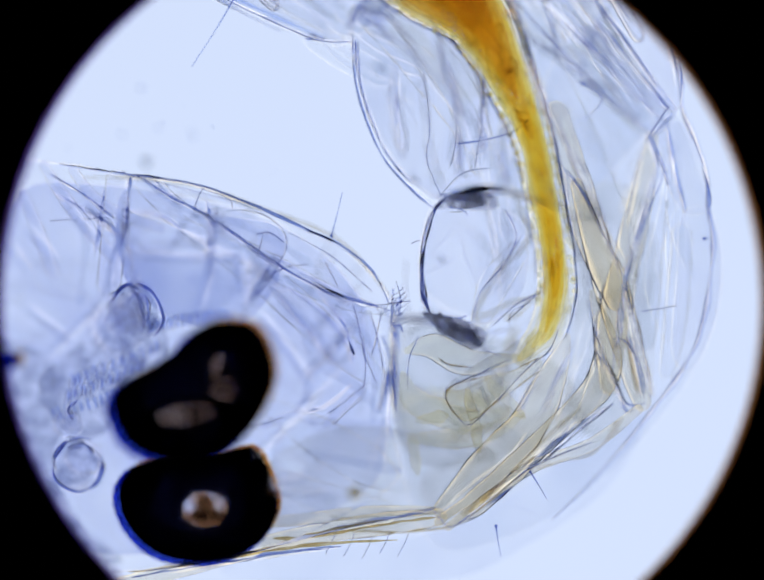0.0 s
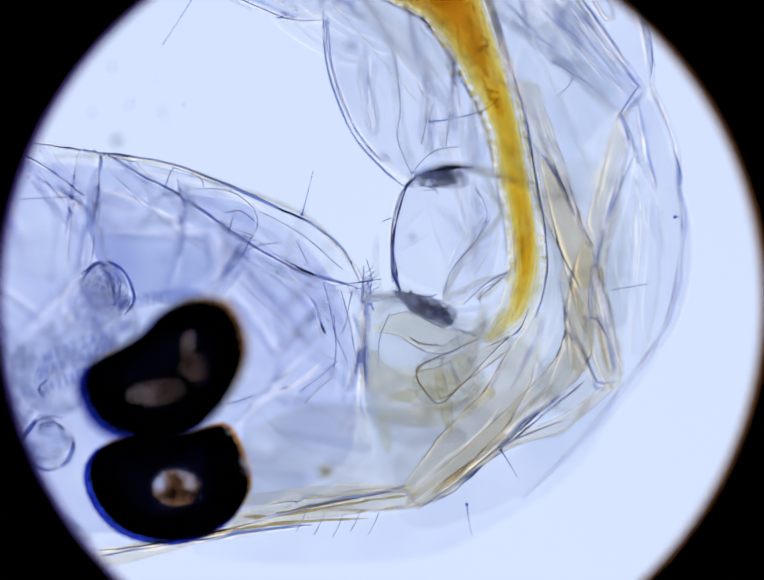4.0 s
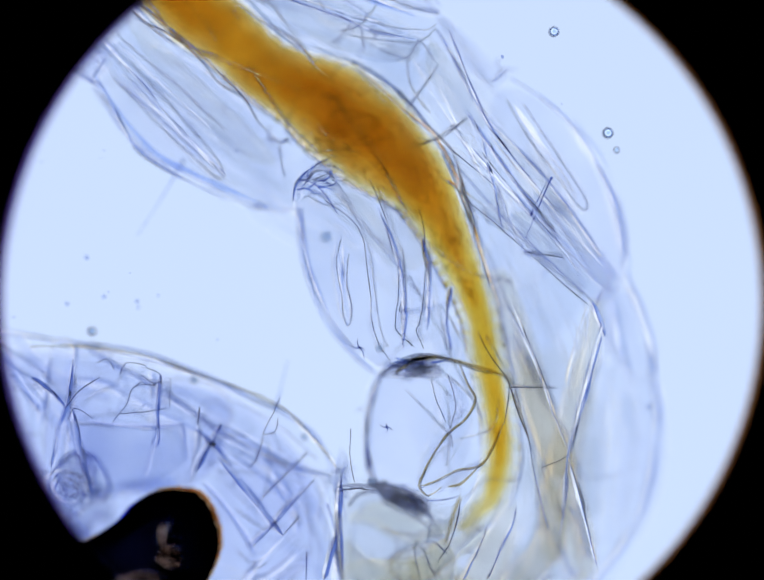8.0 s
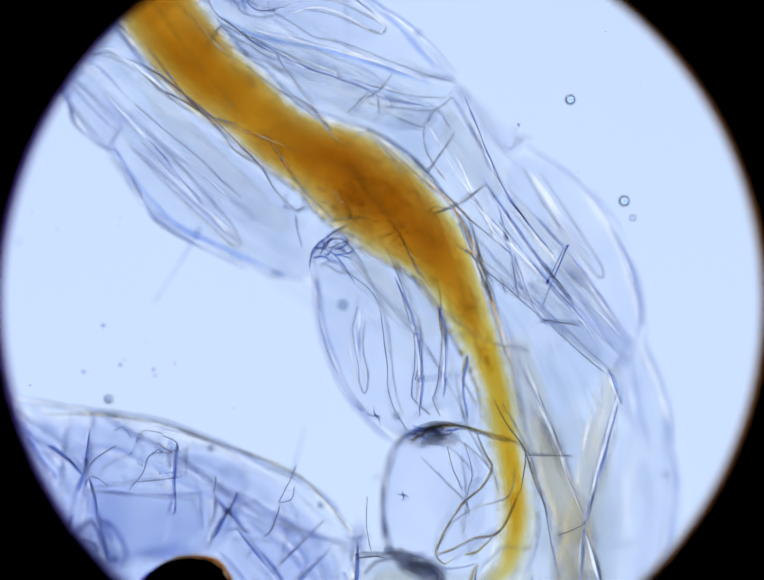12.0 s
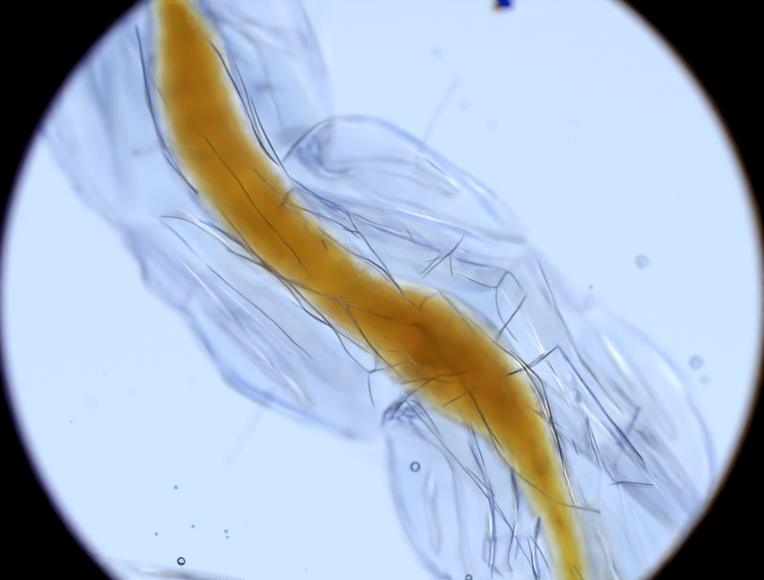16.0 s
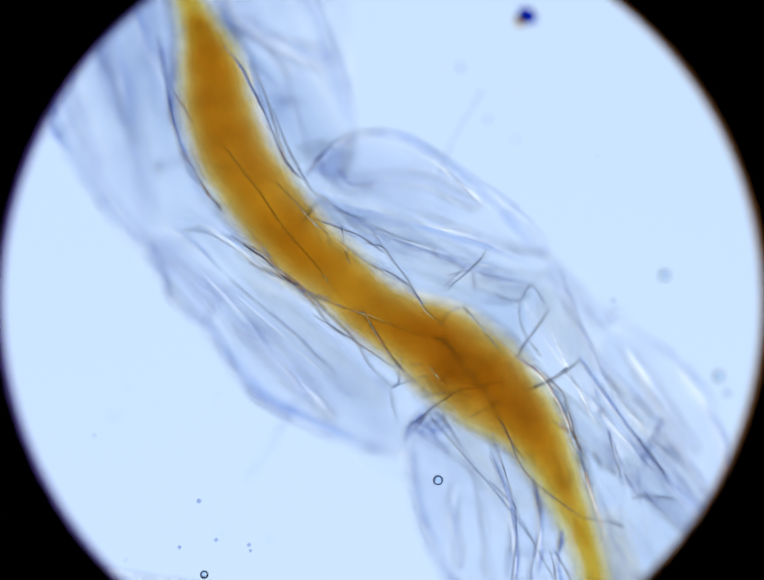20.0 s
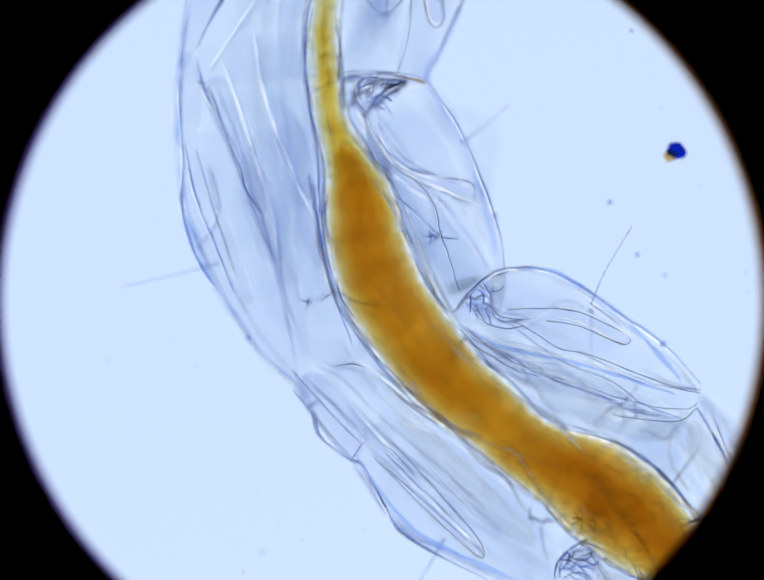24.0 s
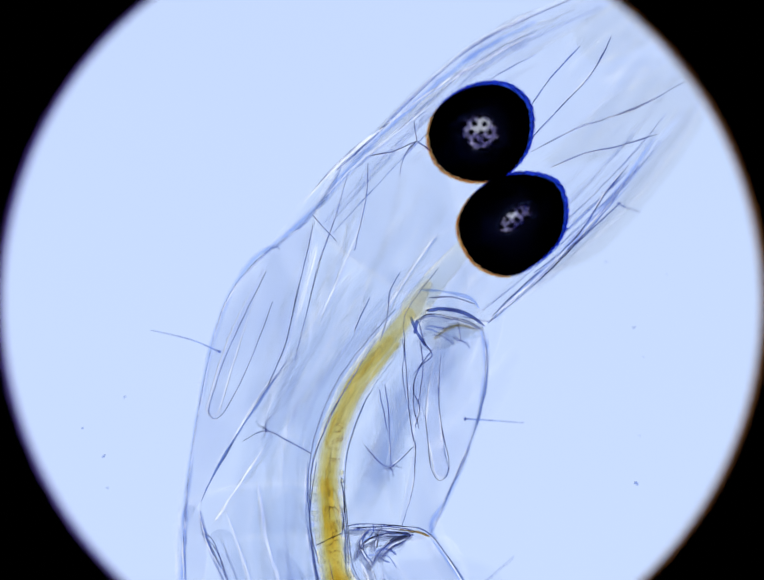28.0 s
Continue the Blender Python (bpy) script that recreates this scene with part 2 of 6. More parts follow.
def tube_mesh(path, per=5, sides=8, flat=1.0, wob=0.0, cap=False):
    """A tube through (x, y, z, radius); its ends may be rounded."""
    p = spline(path, per)
    if cap:
        a, z = p[0] - p[1], p[-1] - p[-2]
        a, z = a[:3] / np.linalg.norm(a[:3]), z[:3] / np.linalg.norm(z[:3])
        turns = [radians(k) for k in (25, 50, 70, 85)]
        p = np.array([[*(p[0][:3] + a * p[0][3] * math.sin(q)), p[0][3] * math.cos(q)] for q in reversed(turns)] + list(p)
                     + [[*(p[-1][:3] + z * p[-1][3] * math.sin(q)), p[-1][3] * math.cos(q)] for q in turns])
    bm = bmesh.new()
    rings = []
    uv = bm.loops.layers.uv.new("along")
    run = np.concatenate([[0], np.cumsum(np.linalg.norm(np.diff(p[:, :3], axis=0), axis=1))])
    girth = 6.28 * p[:, 3].mean()
    shove = p[0][0] * 0.37 + p[0][1] * 0.21
    for i in range(len(p)):
        t = p[min(i + 1, len(p) - 1)][:3] - p[max(i - 1, 0)][:3]
        t = Vector(t).normalized()
        side = Vector((0, 0, 1)).cross(t)
        side = side.normalized() if side.length > 1e-6 else Vector((1, 0, 0))
        up = t.cross(side)
        x, y, z, r = p[i]
        r = max(r, 0.3)
        ring = []
        for k in range(sides):
            a = 2 * math.pi * k / sides
            rr = r * (1 + wob * noise.noise(Vector((x * 0.03 + math.cos(a) * r * 0.03, y * 0.03 + math.sin(a) * r * 0.03, z * 0.03 + 5)))) if wob else r
            v = Vector((x, y, z)) + side * (rr * math.cos(a)) + up * (rr * flat * math.sin(a))
            ring.append(bm.verts.new(plan(*v)))
        rings.append(ring)
    for i, (lo, hi) in enumerate(zip(rings, rings[1:])):
        for k in range(sides):
            f = bm.faces.new((lo[k], lo[(k + 1) % sides], hi[(k + 1) % sides], hi[k]))
            for lp, (u, v) in zip(f.loops, ((k, i), (k + 1, i), (k + 1, i + 1), (k, i + 1))):
                lp[uv].uv = ((u / sides * girth + shove) * UM, run[v] * UM)
    for ring in (rings[0], rings[-1]):
        mid = Vector((0, 0, 0))
        for v in ring:
            mid += v.co / sides
        m = bm.verts.new(mid)
        for k in range(sides):
            bm.faces.new((ring[k], ring[(k + 1) % sides], m))
    bmesh.ops.recalc_face_normals(bm, faces=bm.faces)
    for f in bm.faces:
        f.smooth = True
    return bm


def ball_mesh(x, y, z, rx, ry, rz, rings=10, sides=16, turn=0.0, lump=0.0):
    bm = bmesh.new()
    bmesh.ops.create_uvsphere(bm, u_segments=sides, v_segments=rings, radius=1.0)
    for v in bm.verts:
        k = 1 + lump * noise.noise(v.co * 2.3 + Vector((x, y, z)) * 0.37)
        a, b = v.co.x * rx * k, v.co.y * ry * k
        v.co = plan(x + a * math.cos(turn) - b * math.sin(turn), y + a * math.sin(turn) + b * math.cos(turn), z + v.co.z * rz * k)
    for f in bm.faces:
        f.smooth = True
    bmesh.ops.recalc_face_normals(bm, faces=bm.faces)
    return bm


CARRIED = []


def thing(name, base, label, category, group="", kind=""):
    ob = new(name)
    ob.empty_display_size = 5e-5
    ob.location = base
    CARRIED.append(ob)
    return tagged(ob, label, category, group, kind)


def root_of(ob):
    while ob.parent:
        ob = ob.parent
    return ob


def part(name, bm, material, parent, label=""):
    """Links a bmesh as one mesh object under a thing or under a part."""
    base = root_of(parent).location
    for v in bm.verts:
        v.co -= base
    me = bpy.data.meshes.new(name)
    bm.to_mesh(me)
    bm.free()
    me.materials.append(material)
    ob = new(name, me)
    ob.parent = parent
    return tagged(ob, label)


def lone(name, bm, material, label, category, group="", kind=""):
    """A thing of one mesh, its origin at its middle."""
    mid = Vector((0, 0, 0))
    for v in bm.verts:
        mid += v.co / len(bm.verts)
    for v in bm.verts:
        v.co -= mid
    me = bpy.data.meshes.new(name)
    bm.to_mesh(me)
    bm.free()
    me.materials.append(material)
    ob = new(name, me)
    ob.location = mid
    CARRIED.append(ob)
    return tagged(ob, label, category, group, kind)


def line(name, sheet, pts, z, r, material, parent, label="", taper=False, per=5):
    """A thin line of cuticle on a sheet: fold, seam or bristle. It wavers and fades out at its ends."""
    p = spline([q[:2] for q in shift(sheet, pts)], per)
    n = len(p)
    path = []
    for i, (x, y) in enumerate(p):
        w = noise.noise(Vector((x * 0.05, y * 0.05, z)))
        v = noise.noise(Vector((x * 0.05, y * 0.05, z + 40)))
        s = i / (n - 1)
        if taper:
            k = 1 - 0.9 * s
            w = v = 0
        else:
            k = (0.85 + 0.7 * noise.noise(Vector((x * 0.022, y * 0.022, z + 80)))) * min(1, 0.25 + 6 * min(s, 1 - s))
            w += 0.3 * noise.noise(Vector((x * 0.16, y * 0.16, z + 9)))
            v += 0.3 * noise.noise(Vector((x * 0.16, y * 0.16, z + 60)))
        path.append((x + 1.6 * w, y + 1.6 * v, z + 6 * w, max(0.7, r * 0.8 * k)))
    return part(name, tube_mesh(path, 1, 8), material, parent, label)


def crease(name, sheet, pts, z, w, parent, label="", per=5, lit=0.56, dim=1.12, side=None):
    """A fold of clear cuticle, cut as a wedge to imitate colour fringes: its gentle flank is lit, its steep flank looks
    dim and blue.
    """
    p = spline([q[:2] for q in shift(sheet, pts)], per)
    n = len(p)
    t = np.gradient(p, axis=0)
    t /= np.maximum(np.linalg.norm(t, axis=1), 1e-9)[:, None]
    nor = np.stack([-t[:, 1], t[:, 0]], 1)
    if side is None:
        side = 1 if np.sum(nor @ np.array([0.8, -0.6])) > 0 else -1
    nor *= side
    COUNT[0] += 1
    z += (COUNT[0] * 0.618 % 1 - 0.5) * 24
    bm = bmesh.new()
    rings = []
    for i, (x, y) in enumerate(p):
        s = i / (n - 1)
        k = w * (0.9 + 0.9 * noise.noise(Vector((x * 0.017, y * 0.017, z + 30)))) * min(1, 0.12 + 5 * min(s, 1 - s))
        k = max(k, 0.3)
        a = 1.8 * noise.noise(Vector((x * 0.06, y * 0.06, z))) * min(1, w / 3)
        c = np.array((x, y)) + nor[i] * a
        h = k * dim
        back = c - nor[i] * 0.55 * h / lit
        rings.append([bm.verts.new(plan(*(c + nor[i] * k), z)), bm.verts.new(plan(*c, z + h)), bm.verts.new(plan(*back, z + 0.45 * h)), bm.verts.new(plan(*back, z))])
    for lo, hi in zip(rings, rings[1:]):
        for q in range(4):
            bm.faces.new((lo[q], lo[(q + 1) % 4], hi[(q + 1) % 4], hi[q]))
    bm.faces.new(rings[0])
    bm.faces.new(rings[-1])
    bmesh.ops.recalc_face_normals(bm, faces=bm.faces)
    return part(name, bm, M_CREASE_GLASS, parent, label)


# ---- the microscope ----
def stop_ring():
    """The blackened barrel over the specimen, open in a circle."""
    cx, cy, r = 785, 620, 782
    bm = bmesh.new()
    n = 160
    prof = [(r, 190), (r + 6, 196), (r + 500, 420), (8000, 3000), (9000, 9000), (9000, 52000), (9600, 52000), (9600, 8800), (8500, 2600), (r + 500, 380), (r + 2, 186)]
    rings = [[bm.verts.new(plan(cx + q * math.cos(2 * math.pi * k / n), cy + q * math.sin(2 * math.pi * k / n), h)) for k in range(n)] for q, h in prof]
    rings.append(rings[0])
    for lo, hi in zip(rings, rings[1:]):
        for k in range(n):
            bm.faces.new((lo[k], lo[(k + 1) % n], hi[(k + 1) % n], hi[k]))
    bmesh.ops.recalc_face_normals(bm, faces=bm.faces)
    me = bpy.data.meshes.new("eyepiece_barrel")
    bm.to_mesh(me)
    bm.free()
    me.materials.append(M_BLACK)
    tagged(new("eyepiece_barrel", me), "blackened metal barrel with a round opening over the slide", "barrel", kind="structure")
    # colour fringe of the field's edge, added as tinted crescents
    for name, material, side, wide, text in (("violet_fringe", M_VIOLET, -1, 8, "violet lens fringe, a tinted crescent at the edge of the field"), ("brown_fringe", M_BROWN, 1, 10, "brown lens fringe, a tinted crescent at the edge of the field")):
        for step in (1.0, 0.5):
            bm = bmesh.new()
            for k in range(81):
                a = math.pi * (k / 80 - 0.5) * 0.98 + (math.pi if side < 0 else 0)
                w = wide * step * abs(math.cos(a)) + 0.4
                quad = [bm.verts.new(plan(cx + q * math.cos(a), cy + q * math.sin(a), h)) for q, h in ((r + 1, 187 - step), (r - w, 187 - step), (r - w, 185 - step), (r + 1, 185 - step))]
                if k:
                    for i in range(4):
                        bm.faces.new((last[i], last[(i + 1) % 4], quad[(i + 1) % 4], quad[i]))
                last = quad
            me = bpy.data.meshes.new(name)
            bm.to_mesh(me)
            bm.free()
            me.materials.append(material)
            tagged(new(name, me), text, "bevel", kind="structure")


def lamp():
    bm = bmesh.new()
    bmesh.ops.create_circle(bm, cap_ends=True, segments=96, radius=LAMP_HALF)
    for v in bm.verts:
        v.co.z = 0
    g = bmesh.ops.extrude_face_region(bm, geom=list(bm.faces))
    for v in g["geom"]:
        if isinstance(v, bmesh.types.BMVert):
            v.co.z -= 0.001
    bmesh.ops.recalc_face_normals(bm, faces=bm.faces)
    me = bpy.data.meshes.new("condenser_lens")
    bm.to_mesh(me)
    bm.free()
    me.materials.append(M_LAMP)
    ob = new("condenser_lens", me)
    ob.location = (0, 0, -LAMP_DROP)
    tagged(ob, "glowing pale blue lamp lens under the stage", "lamp", kind="structure")
    bm = bmesh.new()
    n = 64
    prof = [(LAMP_HALF * 1.0, -LAMP_DROP), (LAMP_HALF + 0.002, -LAMP_DROP + 0.0005), (0.018, -LAMP_DROP), (0.018, -LAMP_DROP - 0.006), (LAMP_HALF * 1.0, -LAMP_DROP - 0.006)]
    rings = [[bm.verts.new((q * math.cos(2 * math.pi * k / n), q * math.sin(2 * math.pi * k / n), h)) for k in range(n)] for q, h in prof]
    rings.append(rings[0])
    for lo, hi in zip(rings, rings[1:]):
        for k in range(n):
            bm.faces.new((lo[k], lo[(k + 1) % n], hi[(k + 1) % n], hi[k]))
    bmesh.ops.recalc_face_normals(bm, faces=bm.faces)
    me = bpy.data.meshes.new("condenser_mount")
    bm.to_mesh(me)
    bm.free()
    me.materials.append(M_BLACK)
    tagged(new("condenser_mount", me), "blackened metal mount round the lamp lens", "lamp mount", kind="structure")


def slide():
    bm = bmesh.new()
    bmesh.ops.create_cube(bm, size=1.0)
    for v in bm.verts:
        v.co = Vector((v.co.x * 0.026, v.co.y * 0.076, v.co.z * 0.001))
    bmesh.ops.bevel(bm, geom=list(bm.edges), offset=0.0001, segments=2, affect="EDGES")
    for v in bm.verts:
        v.co += Vector((0, 0.001, -0.0005 - 260 * UM))
    return lone("microscope_slide", bm, M_GLASS, "clear glass microscope slide with wet specimen on it", "slide", kind="structure")


stop_ring()
lamp()
slide()

# survey sheets: shift from the plan
A, B, C, D = (0, 0), (-83, 112), (-106, 467), (71, 818)
E, F, G = (283, 966), (466, 1306), (432, 2055)


# ---- eyes ----
def eye(parent, sheet, outline, mid, z, tall, windows, facet, seed, lean, pane=None):
    """A black faceted eye; light comes through a few lenses in its middle."""
    mx, my = mid[0] - sheet[0], mid[1] - sheet[1]
    c = spline(shift(sheet, outline), 10, True)
    ang = np.arctan2(c[:, 1] - my, c[:, 0] - mx)
    rad = np.hypot(c[:, 0] - mx, c[:, 1] - my)
    o = np.argsort(ang)
    ang, rad = ang[o], rad[o]
    nu, nv = 120, 64
    size = rad.mean()
    count = int(4 * size * tall * 2.2 / facet ** 2)
    k = np.arange(count) + 0.5
    ph, th = np.arccos(1 - 2 * k / count), math.pi * (1 + 5 ** 0.5) * k
    seeds = np.stack([np.cos(th) * np.sin(ph), np.sin(th) * np.sin(ph), np.cos(ph)], 1)
    wide = 1.9 / math.sqrt(count)
    bm = bmesh.new()
    rows = []
    for j in range(nv + 1):
        lat = -math.pi / 2 + math.pi * j / nv
        row = []
        for i in range(nu):
            a = -math.pi + 2 * math.pi * i / nu
            d = np.array([math.cos(lat) * math.cos(a), math.cos(lat) * math.sin(a), math.sin(lat)])
            near = np.min(np.linalg.norm(seeds - d, axis=1))
            puff = 0.975 + 0.06 * max(0.0, 1 - (near / wide) ** 2)
            r = np.interp(a, ang, rad, period=2 * math.pi) * math.cos(lat) * puff
            row.append((mx + r * math.cos(a), my + r * math.sin(a), z + tall * math.sin(lat) * puff))
        rows.append(row)
    rng = random.Random(seed)

    def open_at(x, y):
        for wx, wy, wa, wb, turn in windows:
            ex, ey = x - (wx - sheet[0]), y - (wy - sheet[1])
            u = (ex * math.cos(turn) + ey * math.sin(turn)) / wa
            v = (-ex * math.sin(turn) + ey * math.cos(turn)) / wb
            w = 0.25 * noise.noise(Vector((x * 0.06, y * 0.06, seed)))
            if u * u + v * v < 1 + w:
                return True
        return False

    verts = [[bm.verts.new(plan(*q)) for q in row] for row in rows]
    for j in range(nv):
        for i in range(nu):
            q = [verts[j][i], verts[j][(i + 1) % nu], verts[j + 1][(i + 1) % nu], verts[j + 1][i]]
            m = np.mean([rows[j][i], rows[j][(i + 1) % nu], rows[j + 1][(i + 1) % nu], rows[j + 1][i]], axis=0)
            if open_at(m[0], m[1]):
                continue
            bm.faces.new(q)
    bmesh.ops.remove_doubles(bm, verts=bm.verts, dist=0.05 * UM)
    loose = [v for v in bm.verts if not v.link_faces]
    bmesh.ops.delete(bm, geom=loose, context="VERTS")
    for f in bm.faces:
        f.smooth = True
    ob = part("eye", bm, M_EYE, parent, "round black compound eye with pale lenses in its middle")
    # the lens's blue and amber fringes, painted as shells shifted to opposite sides
    for name, material, k, wide, text in (("blue_eye_fringe", M_FRINGE_BLUE, 1.0, 1.04, "deep blue colour fringe painted round the eye"), ("amber_eye_fringe", M_FRINGE_AMBER, -0.7, 1.02, "amber colour fringe painted round the eye")):
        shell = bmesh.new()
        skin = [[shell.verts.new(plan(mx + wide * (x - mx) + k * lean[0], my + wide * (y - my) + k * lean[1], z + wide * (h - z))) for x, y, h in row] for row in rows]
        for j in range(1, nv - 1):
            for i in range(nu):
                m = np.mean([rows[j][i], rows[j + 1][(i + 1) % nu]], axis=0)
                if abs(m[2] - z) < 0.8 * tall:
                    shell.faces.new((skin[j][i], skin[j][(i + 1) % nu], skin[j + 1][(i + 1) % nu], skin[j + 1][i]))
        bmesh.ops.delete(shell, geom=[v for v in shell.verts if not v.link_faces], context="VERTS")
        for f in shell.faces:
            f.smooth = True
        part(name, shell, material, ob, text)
    for wx, wy, wa, wb, turn in windows:
        cx, cy = wx - sheet[0], wy - sheet[1]
        pts = [(cx + 1.15 * (wa * math.cos(q) * math.cos(turn) - wb * math.sin(q) * math.sin(turn)),
                cy + 1.15 * (wa * math.cos(q) * math.sin(turn) + wb * math.sin(q) * math.cos(turn))) for q in np.arange(0, 6.28, 0.5)]
        part("cornea", lobe_mesh(pts, z + tall * 0.55, 5), pane or M_LENS, ob, "pale pinkish see-through cornea")
        step = facet * 1.25
        for gy in range(-8, 9):
            for gx in range(-8, 9):
                px = cx + (gx + 0.5 * (gy % 2)) * step + rng.uniform(-2, 2)
                py = cy + gy * step * 0.87 + rng.uniform(-2, 2)
                if not open_at(px, py):
                    continue
                part("lens", ball_mesh(px, py, z + tall * 0.8, facet * 0.42, facet * 0.42, facet * 0.5, 6, 8), M_EYE, ob)
    return ob


# ---- the larva with the amber gut ----
larva = thing("insect_larva", plan(784, 0, -240), "long transparent insect larva with amber gut and black eyes", "larva")
big = thing("insect_larva", plan(400, 800, -240), "transparent insect larva with two large kidney-shaped black eyes", "larva")

GUT = [(1068, 735, 16), (1092, 712, 28), (1120, 680, 35), (1139, 608, 37), (1138, 528, 36), (1125, 448, 36), (1110, 368, 37), (1092, 285, 39), (1060, 200, 46), (1020, 108, 58),
       (969, 24, 74), (885, -52, 98), (800, -121, 98), (720, -168, 76), (650, -208, 66), (577, -278, 69), (515, -325, 73), (436, -418, 79), (369, -518, 78), (331, -618, 76),
       (314, -718, 68), (290, -795, 46), (258, -875, 31), (246, -970, 30), (240, -1065, 29), (253, -1155, 28), (293, -1255, 27), (366, -1355, 25), (408, -1410, 20), (446, -1470, 10)]
COUNT = [0]


def plate(sheet, pts, z=0, rim=10, tilt=(0, 0), name="plate", material=None, label="", parent=None):
    """A lobe of cuticle; each lies a little off the last."""
    COUNT[0] += 1
    return part(name, lobe_mesh(shift(sheet, pts), z + (COUNT[0] * 0.618 % 1) * 20, rim, tilt), material or M_CUT, parent or larva, label)


def limb(sheet, pts, z, material, name="limb", parent=None, flat=0.8, label="", sides=12):
    return part(name, tube_mesh([(x, y, z + (COUNT[0] % 5), r) for x, y, r in shift(sheet, pts)], 6, sides, flat, 0.1, True), material, parent or larva, label)


def finger(sheet, pts, r, z=5, parent=None, name="gill_finger"):
    """A clear tube that ends blind and round."""
    p = shift(sheet, pts)
    path = [(x, y, z, r * (0.2 if i == 0 else 0.85 + 0.15 * i / (len(p) - 1))) for i, (x, y) in enumerate(p)]
    return part(name, tube_mesh(path, 6, 12, 0.8, 0.12, True), M_FING, parent or larva, "clear blind gill tube")


def seta(sheet, pts, z=0, r=2.2, parent=None):
    """A bristle on its socket."""
    ob = line("bristle", sheet, pts, z, r, M_FOLD, parent or larva, "fine dark bristle", True)
    x, y = shift(sheet, pts)[0][:2]
    part("socket", ball_mesh(x, y, z, 3.6, 3.6, 3.6, 6, 10), M_FOLD, ob)
    return ob


def spider(sheet, x, y, size, z, seed, parent=None, n=4):
    """A branched bristle."""
    rng = random.Random(seed)
    a0 = rng.uniform(0, 6.28)
    for k in range(n):
        a = a0 + k * 6.28 / n + rng.uniform(-0.5, 0.5)
        s = size * rng.uniform(0.5, 1.1)
        line("branched_bristle", sheet, [(x, y), (x + 0.5 * s * math.cos(a), y + 0.5 * s * math.sin(a)), (x + s * math.cos(a + 0.3), y + s * math.sin(a + 0.3))], z, 2.2, M_LINE, parent or larva, "", True)


def knot(sheet, x, y, a, b2, turn, z, seed, parent=None, n=14, stain=None, dark=0):
    """A crumpled fold where two segments meet."""
    rng = random.Random(seed)
    c, s = math.cos(turn), math.sin(turn)

    def at(u, v):
        return (x + u * a * c - v * b2 * s, y + u * a * s + v * b2 * c)

    ring = [at(math.cos(q) * rng.uniform(0.8, 1.1), math.sin(q) * rng.uniform(0.7, 1.1)) for q in np.arange(0, 6.2, 0.6)]
    ob = plate(sheet, ring, z - 10, 6, name="joint_membrane", material=stain or M_MUSC, label="crumpled greyish joint membrane", parent=parent)
    for f, d in ((0.85, 6), (0.6, 14))[:dark]:
        core = [at(math.cos(q) * f * rng.uniform(0.7, 1.15), math.sin(q) * f * rng.uniform(0.5, 1.2)) for q in np.arange(0, 6.2, 0.5)]
        part("membrane_fold", lobe_mesh(shift(sheet, core), z + d, 5), M_DARK, ob, "dark crumpled fold")
    for k in range(n):
        u0, v0 = rng.uniform(-1, 0.2), rng.uniform(-0.7, 0.7)
        pts, u, v, h = [], u0, v0, rng.uniform(-0.5, 0.5)
        for i in range(4):
            pts.append(at(u, v))
            u += 0.28 * math.cos(h)
            v += 0.45 * math.sin(h)
            h += rng.uniform(-0.8, 0.8)
        line("wrinkle", sheet, pts, z + rng.uniform(-25, 30), rng.uniform(1.2, 2.8), rng.choice((M_FOLD, M_FOLD, M_GLINT, M_GREY)), ob)
    return ob


def folds(sheet, z, r, material, many, parent=None, name="fold"):
    """Lines of one kind: fine dark threads, glassy creases, bright ridges, or stained bands."""
    who = parent or larva
    for pts in many:
        if material is M_LINE:
            line(name, sheet, pts, z, r * 0.5, M_INKLINE if z > 50 else M_LINE, who)
            crease("crease", sheet, pts, z - 6, r * 0.55, who)
        elif material is M_RIM or name == "wall_edge":
            crease(name, sheet, pts, z, r * 1.5, who, lit=1.2, dim=0.95)
            line("thread", sheet, pts, z + 4, r * 0.3, M_FOLD, who)
        elif material is M_FOLD:
            crease(name, sheet, pts, z, r * (1.9 if who is big else 1.0), who)
            line("thread", sheet, pts, z + 4, r * 0.28, M_FOLD, who)
        elif material is M_FING:
            crease(name, sheet, pts, z, r * (1.6 if who is big else 0.9), who, lit=0.5, dim=0.75)
        else:
            line(name, sheet, pts, z, r, material, who)


